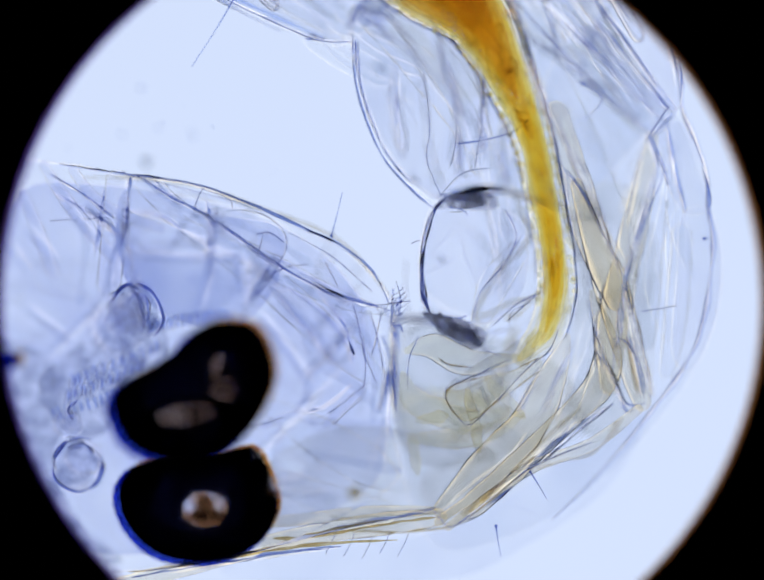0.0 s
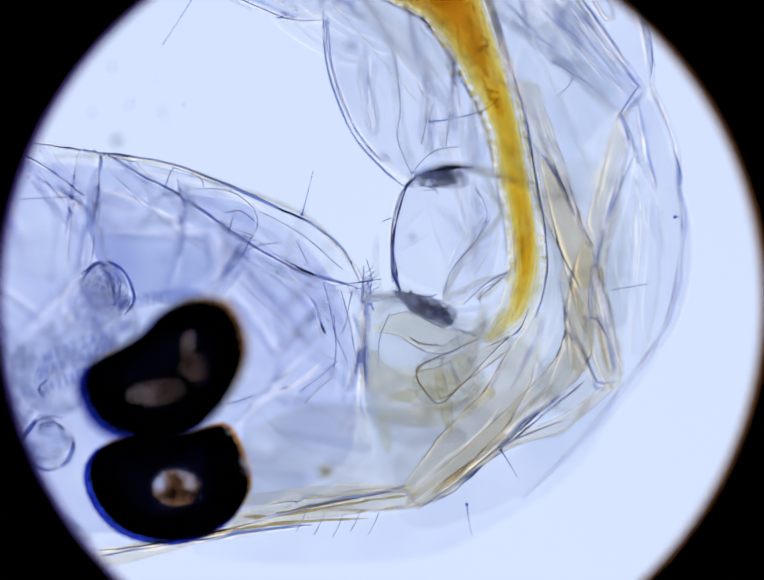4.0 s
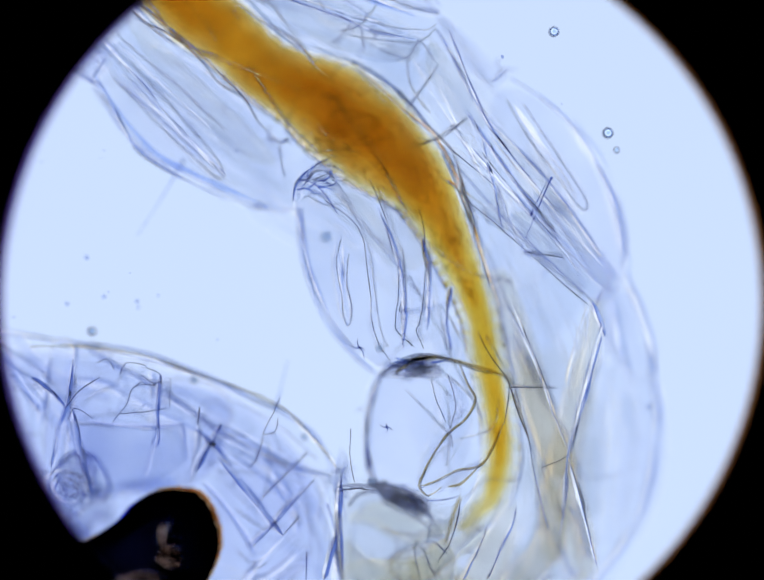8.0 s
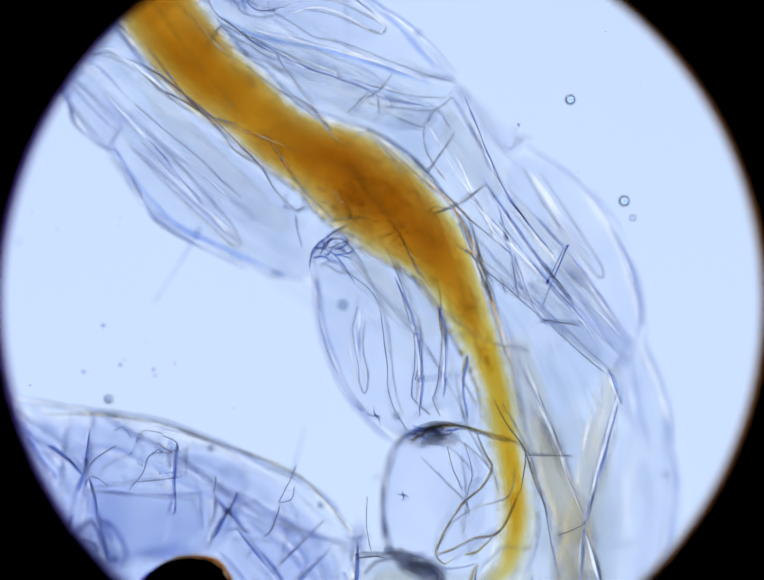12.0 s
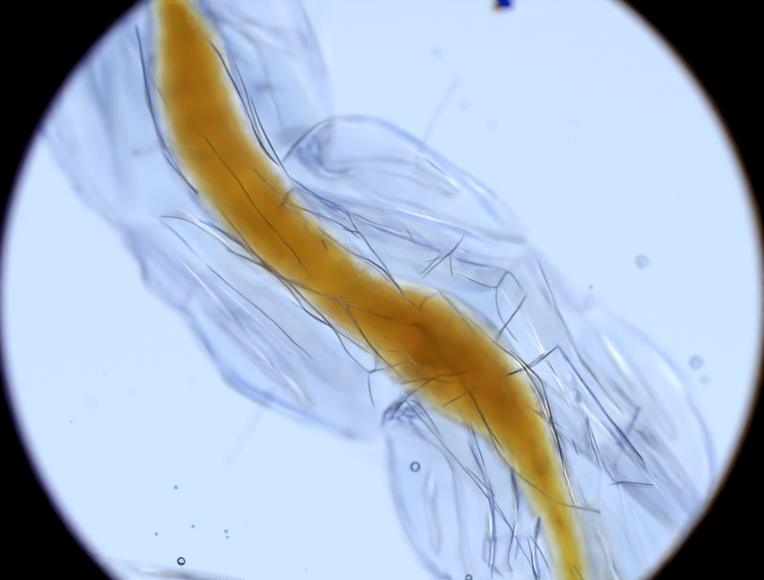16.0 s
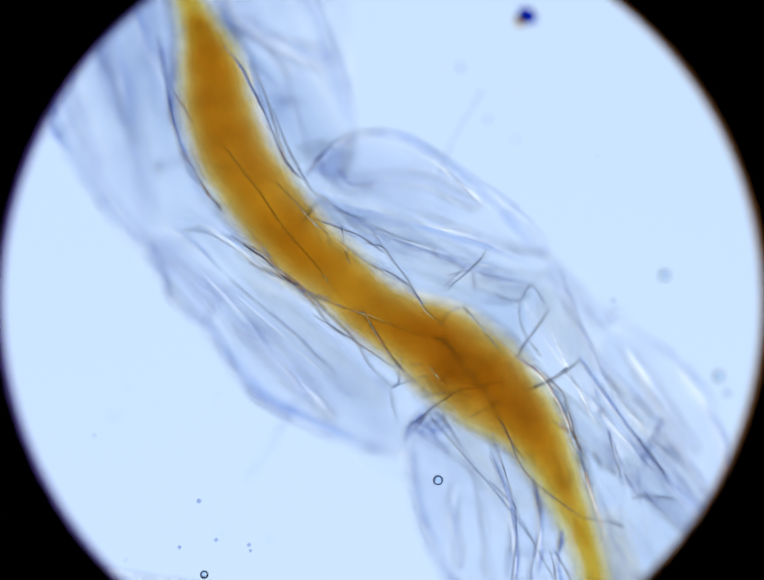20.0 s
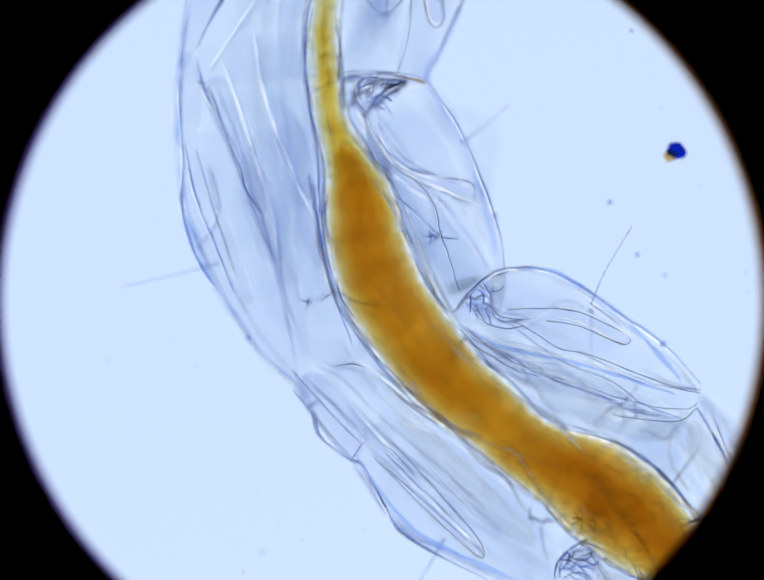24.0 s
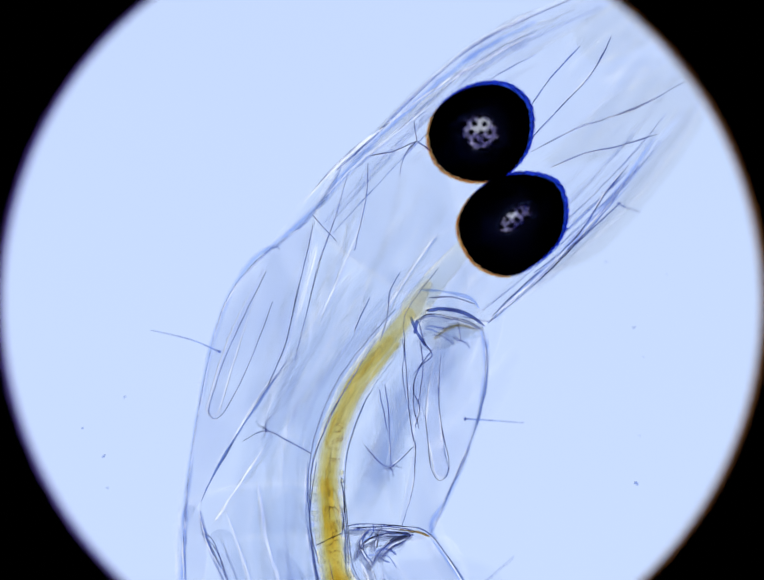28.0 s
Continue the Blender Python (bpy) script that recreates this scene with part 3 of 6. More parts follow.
def gut():
    last = len(GUT)

    def run(k, a, c, z=0, wob=0.08, slim=False):
        """The tube of the gut at a share k of its width, from one station to another, blunt where it ends inside."""
        g = []
        for i, (x, y, r) in enumerate(GUT[a:c]):
            f = np.interp(a + i, (0, 7, 10, 21, 23, 29), (0.74, 0.74, 1, 1, 0.82, 0.82)) if slim else 1.0
            if a:
                f = min(f, (0.12, 0.55, 0.85)[i] if i < 3 else 1)
            if c < last:
                j = c - a - 1 - i
                f = min(f, (0.75, 0.97)[j] if j < 2 else 1)
            g.append((x, y, z, r * k * f))
        return tube_mesh(g, 8, 24, 0.9, wob, True)

    wall = part("gut", run(1.05, 0, last), M_GUTW, larva, "pale yellow gut wall")
    part("gut_lining", run(0.97, 0, last, slim=True), M_GUTL, wall, "pale yellow gut lining")
    for k, a, c in ((0.93, 3, 22), (0.84, 1, last - 1), (0.72, 2, 24), (0.56, 0, last - 2), (0.38, 2, 25)):
        part("gut_lining", run(k, a, c, slim=True), M_GUTY, wall, "yellow gut lining")
    for k, a, c, z in ((0.96, 9, 21, 0), (0.92, 8, 22, 3), (0.87, 8, 21, 0), (0.81, 7, 22, -4), (0.74, 8, 22, 4), (0.66, 7, 23, 2), (0.55, 8, 22, -3), (0.4, 8, 22, 6)):
        part("gut_content", run(k, a, c, z), M_GUTO, wall, "amber gut content")
    for k, a, c, z in ((0.76, 9, 14, 4), (0.64, 10, 14, 8), (0.48, 10, 14, -6), (0.7, 15, 21, 4)):
        part("gut_content", run(k, a, c, z, 0.3), M_GUTO, wall, "dense amber gut content")
    rng = random.Random(11)
    p = spline(GUT, 8)
    for k in range(60):
        mid = k % 2 > 0
        i = rng.randrange(168, 204) if mid else rng.randrange(56, 104)
        x, y, r = p[i]
        u = rng.gauss(0, 0.12) if mid else rng.uniform(-0.75, 0.75)
        t = p[i + 1] - p[i - 1]
        t = t[:2] / np.linalg.norm(t[:2])
        nx, ny = -t[1], t[0]
        a = math.atan2(t[1], t[0]) + rng.gauss(0, 0.5) if mid else rng.uniform(0, 6.28)
        pts = []
        for j in range(4):
            pts.append((x + nx * u * r + 7 * j * math.cos(a), y + ny * u * r + 7 * j * math.sin(a)))
            a += rng.uniform(-0.2, 1.1)
        h = r * 0.92 * math.sqrt(1 - u * u) * rng.choice((1, 0.5, 0.2))
        part("gut_crease", tube_mesh([(*q, h, 0.7 if mid else 1.0) for q in pts], 3, 5), M_CREASE, wall)
    for k in range(70):
        tail = k % 2 == 0
        i = rng.randrange(6, 64) if tail else rng.randrange(150, 214)
        n = rng.randrange(5, 12)
        u0, u1 = rng.uniform(-0.8, 0.8), rng.uniform(-0.15, 0.15)
        path = []
        for s in range(n):
            x, y, r = p[min(i + s, len(p) - 2)]
            t = p[min(i + s + 1, len(p) - 1)] - p[i + s - 1]
            t = t[:2] / np.linalg.norm(t[:2])
            u = u0 + u1 * s / n
            path.append((x - t[1] * u * r, y + t[0] * u * r, r * 0.5 * math.sqrt(1 - u * u), rng.uniform(2.5, 5.5) * (0.3 if s in (0, n - 1) else 1)))
        part("gut_fold", tube_mesh(path, 3, 8, 0.7), rng.choice((M_GUTY, M_GUTL, M_CELL, M_CELL)), wall)
    net = bmesh.new()
    for row in range(18):
        for col in range(-3, 4):
            i = 62 + 2 * row
            hub = []
            for di, du in ((0, 0), (1, 0.13), (2, 0.02)):
                j = i + di
                x, y, r = p[j]
                t = p[j + 1] - p[j - 1]
                t = t[:2] / np.linalg.norm(t[:2])
                u = max(-0.9, min(0.9, 0.26 * (col + 0.5 * (row % 2)) + du + rng.uniform(-0.05, 0.05)))
                hub.append((x - t[1] * u * r + rng.uniform(-4, 4), y + t[0] * u * r + rng.uniform(-4, 4), r * 0.88 * math.sqrt(1 - u * u), rng.uniform(0.6, 1.2)))
            if rng.random() < 0.35:
                tube = tube_mesh(hub, 3, 5)
                me = bpy.data.meshes.new("border")
                tube.to_mesh(me)
                net.from_mesh(me)
                tube.free()
                bpy.data.meshes.remove(me)
    part("cell_borders", net, M_CREASE, wall, "fine brown borders of gut cells")
    for k in range(60):
        i = rng.randrange(8, len(p) - 50)
        x, y, r = p[i]
        t = p[i + 1] - p[i - 1]
        t = t[:2] / np.linalg.norm(t[:2])
        u = rng.uniform(-0.6, 0.6)
        part("gut_droplet", ball_mesh(x - t[1] * u * r, y + t[0] * u * r, r * 0.9 * math.sqrt(1 - u * u), 3.5, 3.5, 3, 6, 8), M_LIMB, wall)
    for k in range(240):
        i = 22 + int(k * (len(p) - 60) / 240)
        x, y, r = p[i]
        t = p[i + 1] - p[i - 1]
        t = t[:2] / np.linalg.norm(t[:2])
        side = 1 if k % 2 else -1
        w = r * rng.uniform(0.82, 1.0)
        part("gut_cell", ball_mesh(x - t[1] * side * w + rng.uniform(-4, 4), y + t[0] * side * w + rng.uniform(-4, 4), rng.uniform(-20, 30), rng.uniform(5, 10), rng.uniform(5, 9), 6, 8, 10, 0, 0.3), M_CELL, wall)


gut()


def streaks(first, last, near, far, count, seed, material, thick, low, drift=25):
    """Long clear strands that run beside the gut, under the wall."""
    rng = random.Random(seed)
    p = spline(GUT, 8)[first * 8:last * 8]
    for k in range(count):
        a = rng.randrange(0, max(1, len(p) // 2))
        c = min(len(p) - 1, a + rng.randrange(len(p) // 3, len(p)))
        if c - a < 6:
            continue
        d0 = rng.uniform(near, far)
        d1 = d0 + rng.uniform(-drift, drift)
        z = rng.uniform(low, low + 80)
        path = []
        for s in range(6):
            i = a + (c - a) * s // 5
            t = p[min(i + 1, len(p) - 1)] - p[max(i - 1, 0)]
            t = t[:2] / np.linalg.norm(t[:2])
            d = d0 + (d1 - d0) * s / 5
            d += math.copysign(p[i][2], d)
            path.append((p[i][0] - t[1] * d, p[i][1] + t[0] * d, z, rng.uniform(0.6, 1.0) * thick * (0.25 if s in (0, 5) else 1)))
        part("strand", tube_mesh(path, 5, 8, 0.6), material, larva, "")


for k, (first, last, near, far) in enumerate(((2, 9, -150, -12), (8, 13, -190, -15), (8, 13, 15, 120), (12, 18, -150, -15), (12, 18, 15, 150), (17, 24, -150, -15), (17, 24, 15, 190), (23, 29, -110, -15), (23, 29, 15, 210))):
    streaks(first, last, near, far, 5, 70 + k, M_MUSC, 26, -150)
    streaks(first, last, near, far, 3, 90 + k, M_RIDGE, 6, -60)
    if k > 4:
        streaks(first, last, near * 0.6, far * 0.6, 3, 170 + k, M_HAZE, 40, -220)

# ---- tail of the larva ----
plate(A, [(888, 425), (1000, 390), (1090, 230), (1200, 40), (1330, 170), (1395, 240), (1460, 430), (1482, 540), (1462, 680), (1400, 800), (1300, 920), (1180, 1030), (1050, 1100), (900, 1125),
          (830, 980), (818, 740), (985, 668), (868, 590)], -120, 22, name="body_wall", material=M_SOFT, label="clear outer wall of the tail")
cell = plate(A, [(888, 432), (866, 490), (862, 580), (878, 640), (985, 668), (1060, 620), (1085, 520), (1060, 446), (1000, 424), (940, 424)], 5, 12, name="tail_lobe")
plate(A, [(1190, 60), (1270, 70), (1350, 170), (1390, 230), (1340, 275), (1260, 200)], -60, 9)
plate(A, [(1345, 282), (1400, 250), (1440, 330), (1460, 420), (1410, 440), (1370, 380)], -60, 9)
plate(A, [(1400, 440), (1460, 435), (1482, 540), (1468, 660), (1420, 760), (1380, 720), (1390, 560)], -70, 9)
limb(A, [(1340, 280, 12), (1312, 420, 26), (1280, 560, 30), (1255, 680, 32), (1252, 790, 20)], -75, M_LIMB, label="pale yellowish jointed limb")
limb(A, [(1185, 380, 14), (1215, 480, 24), (1252, 580, 36), (1282, 690, 34), (1310, 790, 26), (1318, 826, 18)], -50, M_LIMB, label="pale yellowish jointed limb")
limb(A, [(1215, 600, 6), (1246, 710, 28), (1236, 780, 32), (1190, 835, 27), (1090, 930, 26), (980, 1030, 26), (905, 1072, 14)], -35, M_LIMB, label="pale yellowish jointed limb")
limb(A, [(1165, 690, 6), (1135, 770, 30), (1085, 870, 40), (1000, 960, 42), (912, 1046, 22)], -40, M_LIMB, label="pale yellowish jointed limb")
limb(A, [(1310, 840, 10), (1215, 912, 13), (1100, 955, 12), (1000, 1022, 10), (920, 1082, 8)], -15, M_LIMB, label="pale yellowish jointed limb")
limb(A, [(900, 1062, 18), (790, 1075, 24), (680, 1090, 22), (540, 1120, 20), (380, 1165, 18), (250, 1200, 16)], -40, M_LIMB, label="pale yellowish jointed limb")
limb(A, [(890, 1048, 8), (760, 1050, 12), (600, 1068, 12), (520, 1075, 10)], -20, M_LIMB, label="pale yellowish jointed limb")
limb(A, [(1400, 480, 20), (1390, 640, 24), (1370, 760, 16)], -80, M_SOFT)
limb(A, [(1350, 420, 22), (1330, 560, 28), (1325, 700, 20)], -80, M_SOFT)
limb(A, [(1120, 120, 26), (1180, 260, 34), (1240, 400, 34), (1300, 520, 20)], -80, M_SOFT)
limb(A, [(1060, 520, 24), (1010, 590, 30), (985, 660, 18)], 20, M_MUSC, name="tail_muscle")
plate(A, [(915, 805), (960, 780), (1040, 765), (1100, 735), (1110, 760), (1040, 810), (965, 862), (935, 845)], 10, 10, name="gland", material=M_GLAND, label="pale yellow gland lobe")
limb(A, [(838, 720, 8), (890, 712, 26), (950, 742, 30), (1010, 742, 18), (1060, 735, 8)], -30, M_GLAND, name="gland", label="pale yellow gland lobe")
limb(A, [(828, 770, 8), (850, 820, 24), (910, 850, 26), (980, 862, 20), (1040, 840, 8)], -45, M_GLAND, name="gland", label="pale yellow gland lobe")
limb(A, [(850, 900, 8), (930, 900, 22), (1010, 885, 20), (1070, 850, 8)], -60, M_GLAND, name="gland", label="pale yellow gland lobe")
folds(A, 12, 2.0, M_WARM, [[(1100, 738), (1040, 765), (960, 782), (918, 806), (926, 840), (962, 862), (1020, 822), (1104, 762)], [(918, 806), (950, 800), (1000, 778)], [(900, 735), (920, 748), (960, 752)]])
folds(A, 6, 1.8, M_LINE, [[(905, 738), (925, 752), (970, 755)], [(960, 700), (1000, 720), (1040, 735)], [(860, 690), (840, 740), (836, 800)], [(1040, 660), (1070, 632), (1110, 600)], [(1045, 668), (1050, 640), (1086, 622)]])
plate(A, [(890, 428), (915, 402), (960, 392), (1010, 398), (1022, 425), (990, 432), (940, 428)], 20, 7, name="joint_membrane", material=M_GREY, label="dark grey crumpled joint membrane")
plate(A, [(866, 640), (915, 648), (965, 662), (1000, 686), (975, 718), (930, 700), (890, 668)], 20, 7, name="joint_membrane", material=M_GREY, label="dark grey crumpled joint membrane")
knot(A, 955, 412, 68, 20, 0.02, 25, 21, n=9, dark=1)
knot(A, 932, 674, 74, 27, 0.5, 15, 22, n=15, dark=1)
knot(A, 965, 690, 34, 22, 0.3, 5, 24, n=7, dark=1)
knot(A, 805, 650, 25, 60, 0.0, 30, 23, n=10)
folds(A, -65, 3.2, M_FOLD, [
    [(1140, 235), (1200, 390), (1245, 500), (1282, 590), (1300, 690), (1325, 795)],
    [(1335, 280), (1365, 350), (1372, 385)], [(1365, 350), (1310, 480), (1278, 590), (1255, 780)],
    [(1210, 620), (1230, 700), (1262, 780), (1285, 830), (1325, 828)], [(893, 430), (872, 490), (866, 580), (880, 640)]])
folds(A, 5, 2.4, M_FOLD, [
    [(1372, 218), (1332, 278)],
    [(1010, 670), (1060, 625), (1105, 603)], [(1072, 480), (1035, 540), (985, 600), (970, 655)], [(1035, 430), (1060, 480), (1045, 520)],
    [(1255, 695), (1285, 702), (1310, 745)], [(900, 1050), (925, 1082), (1000, 1030), (1090, 960), (1215, 908)], [(1100, 960), (1180, 890), (1258, 828)],
    [(890, 1048), (905, 1070)], [(1200, 170), (1235, 205), (1200, 245)]])
folds(A, -60, 3.0, M_WARM, [[(700, 1088), (800, 1092), (920, 1085)], [(950, 1060), (1040, 985), (1100, 935)]])
folds(A, 5, 1.6, M_LINE, [[(870, 150), (882, 260), (876, 330), (906, 402)], [(930, 180), (936, 280), (925, 340)], [(990, 170), (986, 262), (975, 340)], [(905, 400), (950, 355), (1000, 345)],
                          [(745, 690), (750, 760), (745, 800)], [(760, 640), (778, 710), (792, 790)], [(1315, 640), (1345, 635), (1390, 628)], [(845, 500), (862, 492)]])
seta(A, [(945, 295), (1000, 286), (1055, 270), (1085, 245)], 5, 2.6)
seta(A, [(1088, 968), (1105, 995), (1122, 1024)], -20)
seta(A, [(1196, 172), (1225, 190), (1240, 200)], 5)
seta(A, [(1018, 1080), (1022, 1110), (1028, 1142)], -30)
seta(A, [(1445, 490), (1455, 489)], 20, 3)
finger(A, [(815, 120), (806, 200), (822, 298)], 12, 45)

# ---- fourth segment ----
plate(C, [(617, 510), (640, 410), (790, 205), (925, 222), (1050, 305), (1258, 690), (1215, 745), (1060, 900), (960, 866), (800, 885), (700, 790), (630, 640)], -110, 20, name="body_wall", material=M_SOFT, label="clear outer wall of a segment")
plate(C, [(612, 500), (622, 600), (655, 720), (720, 820), (798, 880), (870, 862), (950, 855), (930, 740), (870, 600), (790, 520), (690, 455)], 25, 12, name="side_lobe")
plate(C, [(1050, 300), (1148, 345), (1224, 425), (1272, 520), (1295, 620), (1280, 695), (1200, 650), (1100, 520), (1010, 370)], -50, 10, name="side_lobe")
finger(C, [(1085, 370), (1150, 450), (1203, 540)], 14, -40)
limb(C, [(860, 560, 20), (960, 640, 22), (1080, 740, 20), (1140, 785, 16)], -140, M_MUSC, name="muscle_band")
limb(C, [(960, 300, 20), (1040, 470, 28), (1150, 640, 28), (1220, 730, 14)], -110, M_MUSC, name="muscle_band")
limb(C, [(690, 470, 24), (770, 560, 30), (850, 680, 34), (880, 800, 24)], -60, M_MUSC, name="muscle_band")
limb(C, [(900, 640, 22), (930, 740, 26), (960, 850, 16)], -60, M_MUSC, name="muscle_band")
limb(C, [(1035, 700, 26), (1070, 830, 34), (1110, 960, 34), (1160, 1080, 26)], -40, M_LIMB)
folds(C, 98, 5.5, M_GREY, [[(795, 885), (830, 862), (870, 850), (920, 856), (965, 872), (1010, 890)], [(700, 1120), (760, 1118), (800, 1125), (860, 1160)]])
folds(C, 98, 4.0, M_FOLD, [[(608, 535), (614, 500), (640, 470), (680, 447)], [(620, 490), (660, 505), (700, 560)]])
knot(C, 655, 490, 45, 24, -0.3, 92, 31, n=14)
knot(C, 880, 866, 70, 14, 0.05, 95, 32, n=10)
seta(C, [(1085, 638), (1115, 645), (1130, 655)], 60)
spider(C, 745, 835, 22, 95, 2)
spider(C, 802, 998, 18, 95, 3)

# ---- third segment ----
plate(E, [(465, 632), (700, 500), (880, 430), (1060, 570), (1300, 650), (1295, 740), (1100, 960), (1010, 1045), (930, 1047), (700, 937), (600, 792)], -100, 20, name="body_wall", material=M_SOFT, label="clear outer wall of a segment")
plate(D, [(582, 335), (630, 278), (680, 253), (760, 258), (850, 300), (950, 380), (1030, 440), (1082, 500), (1000, 486), (860, 432), (760, 400), (690, 378), (630, 360)], -5, 10, name="side_lobe")
plate(D, [(372, 640), (400, 690), (460, 770), (560, 830), (700, 892), (780, 900), (800, 830), (700, 700), (560, 590), (410, 560)], -5, 12, name="side_lobe")
plate(D, [(262, 480), (300, 455), (420, 562), (400, 590), (372, 640), (310, 590)], -20, 9)
plate(D, [(1080, 502), (1130, 530), (1190, 590), (1228, 625), (1190, 650), (1110, 575)], -20, 9)
finger(D, [(470, 680), (560, 760), (632, 828)], 14, 0)
limb(D, [(600, 380, 16), (720, 430, 24), (860, 490, 26), (1000, 545, 20), (1060, 560, 10)], -55, M_MUSC, name="muscle_band")
limb(D, [(1080, 540, 16), (1130, 640, 26), (1200, 780, 34), (1310, 920, 34), (1390, 1040, 24)], -100, M_MUSC, name="muscle_band")
limb(D, [(440, 560, 20), (560, 660, 26), (680, 770, 28), (770, 850, 14)], -65, M_MUSC, name="muscle_band")
limb(D, [(860, 540, 24), (980, 600, 36), (1080, 660, 26)], -80, M_MUSC, name="muscle_band")
limb(D, [(830, 860, 20), (900, 920, 30), (990, 1020, 34), (1050, 1110, 26)], -55, M_MUSC, name="muscle_band")
folds(D, 50, 2.4, M_FOLD, [[(1078, 530), (1130, 620), (1170, 700), (1260, 830), (1330, 930), (1410, 1045)], [(1110, 800), (1200, 900), (1290, 990), (1400, 1090)], [(370, 635), (400, 590)],
                           [(585, 335), (632, 275), (690, 252)], [(1195, 640), (1225, 612)], [(290, 60), (300, 150), (320, 260), (370, 400)], [(1130, 760), (1230, 870), (1320, 960)]])
knot(D, 645, 310, 40, 45, 0.6, 60, 41, n=16)
knot(D, 838, 850, 45, 30, 0.2, 60, 42, n=10)
knot(D, 722, 894, 24, 9, 0.1, 0, 43, n=5)
seta(D, [(862, 316), (890, 250), (945, 158)], 55, 1.5)
seta(D, [(558, 803), (520, 870), (465, 955)], 10, 2.2)
seta(D, [(862, 330), (862, 390), (862, 455)], 15, 1.2)
spider(D, 737, 757, 26, 30, 4)
spider(D, 1215, 618, 30, -5, 5)

# creases of the upper wall
H = (36, 635)
folds(H, 165, 2.0, M_LINE, [
    [(800, 640), (850, 700), (920, 780), (970, 840), (1006, 892)], [(930, 680), (960, 770), (980, 850), (975, 940), (970, 982)], [(1020, 780), (1030, 860), (1010, 960), (1020, 990)], [(1050, 920), (1070, 1010), (1110, 1090), (1142, 1150)], [(1170, 675), (1180, 720), (1196, 772)]])
folds(H, 115, 4.2, M_FING, [[(1110, 530), (1150, 620), (1250, 740), (1330, 820), (1372, 862)], [(1190, 890), (1240, 1010), (1292, 1140)]])
seta(H, [(1280, 655), (1250, 725), (1218, 802)], 110, 2.2)

# ---- second segment ----
plate(F, [(415, 290), (660, 250), (750, 345), (830, 480), (1050, 740), (960, 800), (700, 982), (650, 987), (560, 892), (440, 702), (415, 492)], -105, 20, name="body_wall", material=M_SOFT, label="clear outer wall of a segment")
plate(E, [(228, 130), (238, 260), (300, 410), (390, 560), (465, 632), (500, 580), (450, 330), (380, 150), (300, 110)], -5, 10, name="side_lobe")
plate(F, [(790, 372), (840, 342), (905, 350), (960, 420), (1015, 530), (1055, 620), (1083, 740), (1062, 735), (1020, 650), (960, 575), (883, 540), (833, 498), (800, 430)], -5, 10, name="side_lobe")
plate(E, [(465, 632), (520, 605), (610, 700), (625, 740), (582, 786), (520, 730), (490, 682)], -5, 8)
plate(F, [(398, 350), (414, 290), (440, 296), (458, 360), (452, 440), (414, 490), (396, 440)], -5, 8)
finger(E, [(290, 190), (330, 330), (370, 455)], 13, 5)
limb(E, [(440, -40, 36), (432, 150, 46), (455, 300, 42), (500, 460, 24)], -100, M_MUSC, name="muscle_band")
limb(E, [(370, 40, 24), (415, 240, 26), (470, 470, 18), (500, 600, 10)], -75, M_MUSC, name="muscle_band")
limb(E, [(330, 60, 18), (390, 250, 18), (440, 440, 12)], -90, M_MUSC, name="muscle_band")
limb(E, [(720, 290, 18), (830, 440, 26), (1000, 570, 36), (1150, 660, 32), (1290, 745, 28)], -80, M_MUSC, name="muscle_band")
limb(E, [(840, 540, 18), (1000, 650, 26), (1120, 720, 14)], -70, M_MUSC, name="muscle_band")
limb(E, [(540, 560, 24), (640, 690, 34), (800, 830, 34), (960, 940, 20)], -90, M_MUSC, name="muscle_band")
limb(E, [(620, 740, 20), (740, 860, 30), (900, 980, 24), (1000, 1030, 10)], -90, M_MUSC, name="muscle_band")
folds(E, 0, 2.4, M_FOLD, [
    [(305, 20), (350, 140), (400, 300), (440, 460), (472, 622)], [(700, 200), (780, 270), (862, 392)],
    [(480, 612), (595, 722)], [(505, 640), (600, 730)], [(625, 770), (720, 850), (850, 975)], [(490, 682), (520, 660)]])
folds(E, 5, 1.7, M_LINE, [[(930, 492), (980, 475), (1030, 460), (1085, 490)], [(1130, 742), (1140, 715), (1168, 690), (1080, 650), (960, 560)], [(572, 455), (610, 466)], [(530, 330), (560, 340), (548, 370)],
                          [(545, 432), (515, 452), (490, 460)], [(1010, 770), (1000, 830), (985, 870)], [(1180, 600), (1240, 630), (1290, 640)], [(950, 905), (1000, 912)], [(700, 215), (740, 245), (800, 330)],
                          [(1300, 660), (1370, 760), (1420, 820)], [(1310, 655), (1400, 790)], [(1100, 620), (1180, 690)]])
folds(F, 0, 2.6, M_FOLD, [[(445, 300), (465, 385), (505, 470), (560, 610), (605, 720)], [(455, 362), (520, 480), (572, 625)], [(665, 200), (664, 330), (690, 480), (702, 600)], [(735, 290), (742, 345), (745, 430), (780, 480), (845, 560)],
                          [(440, 700), (490, 620), (470, 520)], [(610, 620), (620, 760), (655, 870)]])
knot(E, 880, 430, 26, 36, 0.2, 35, 51, n=3, stain=M_HAZE)
knot(E, 860, 480, 40, 14, 0.4, 30, 54, n=2, stain=M_HAZE)
knot(F, 808, 372, 60, 34, -0.2, 30, 52, n=5, stain=M_HAZE)
seta(E, [(305, 382), (220, 405), (110, 430)], 0, 2.0)
seta(E, [(815, 130), (860, 95), (905, 55)], -5, 1.8)
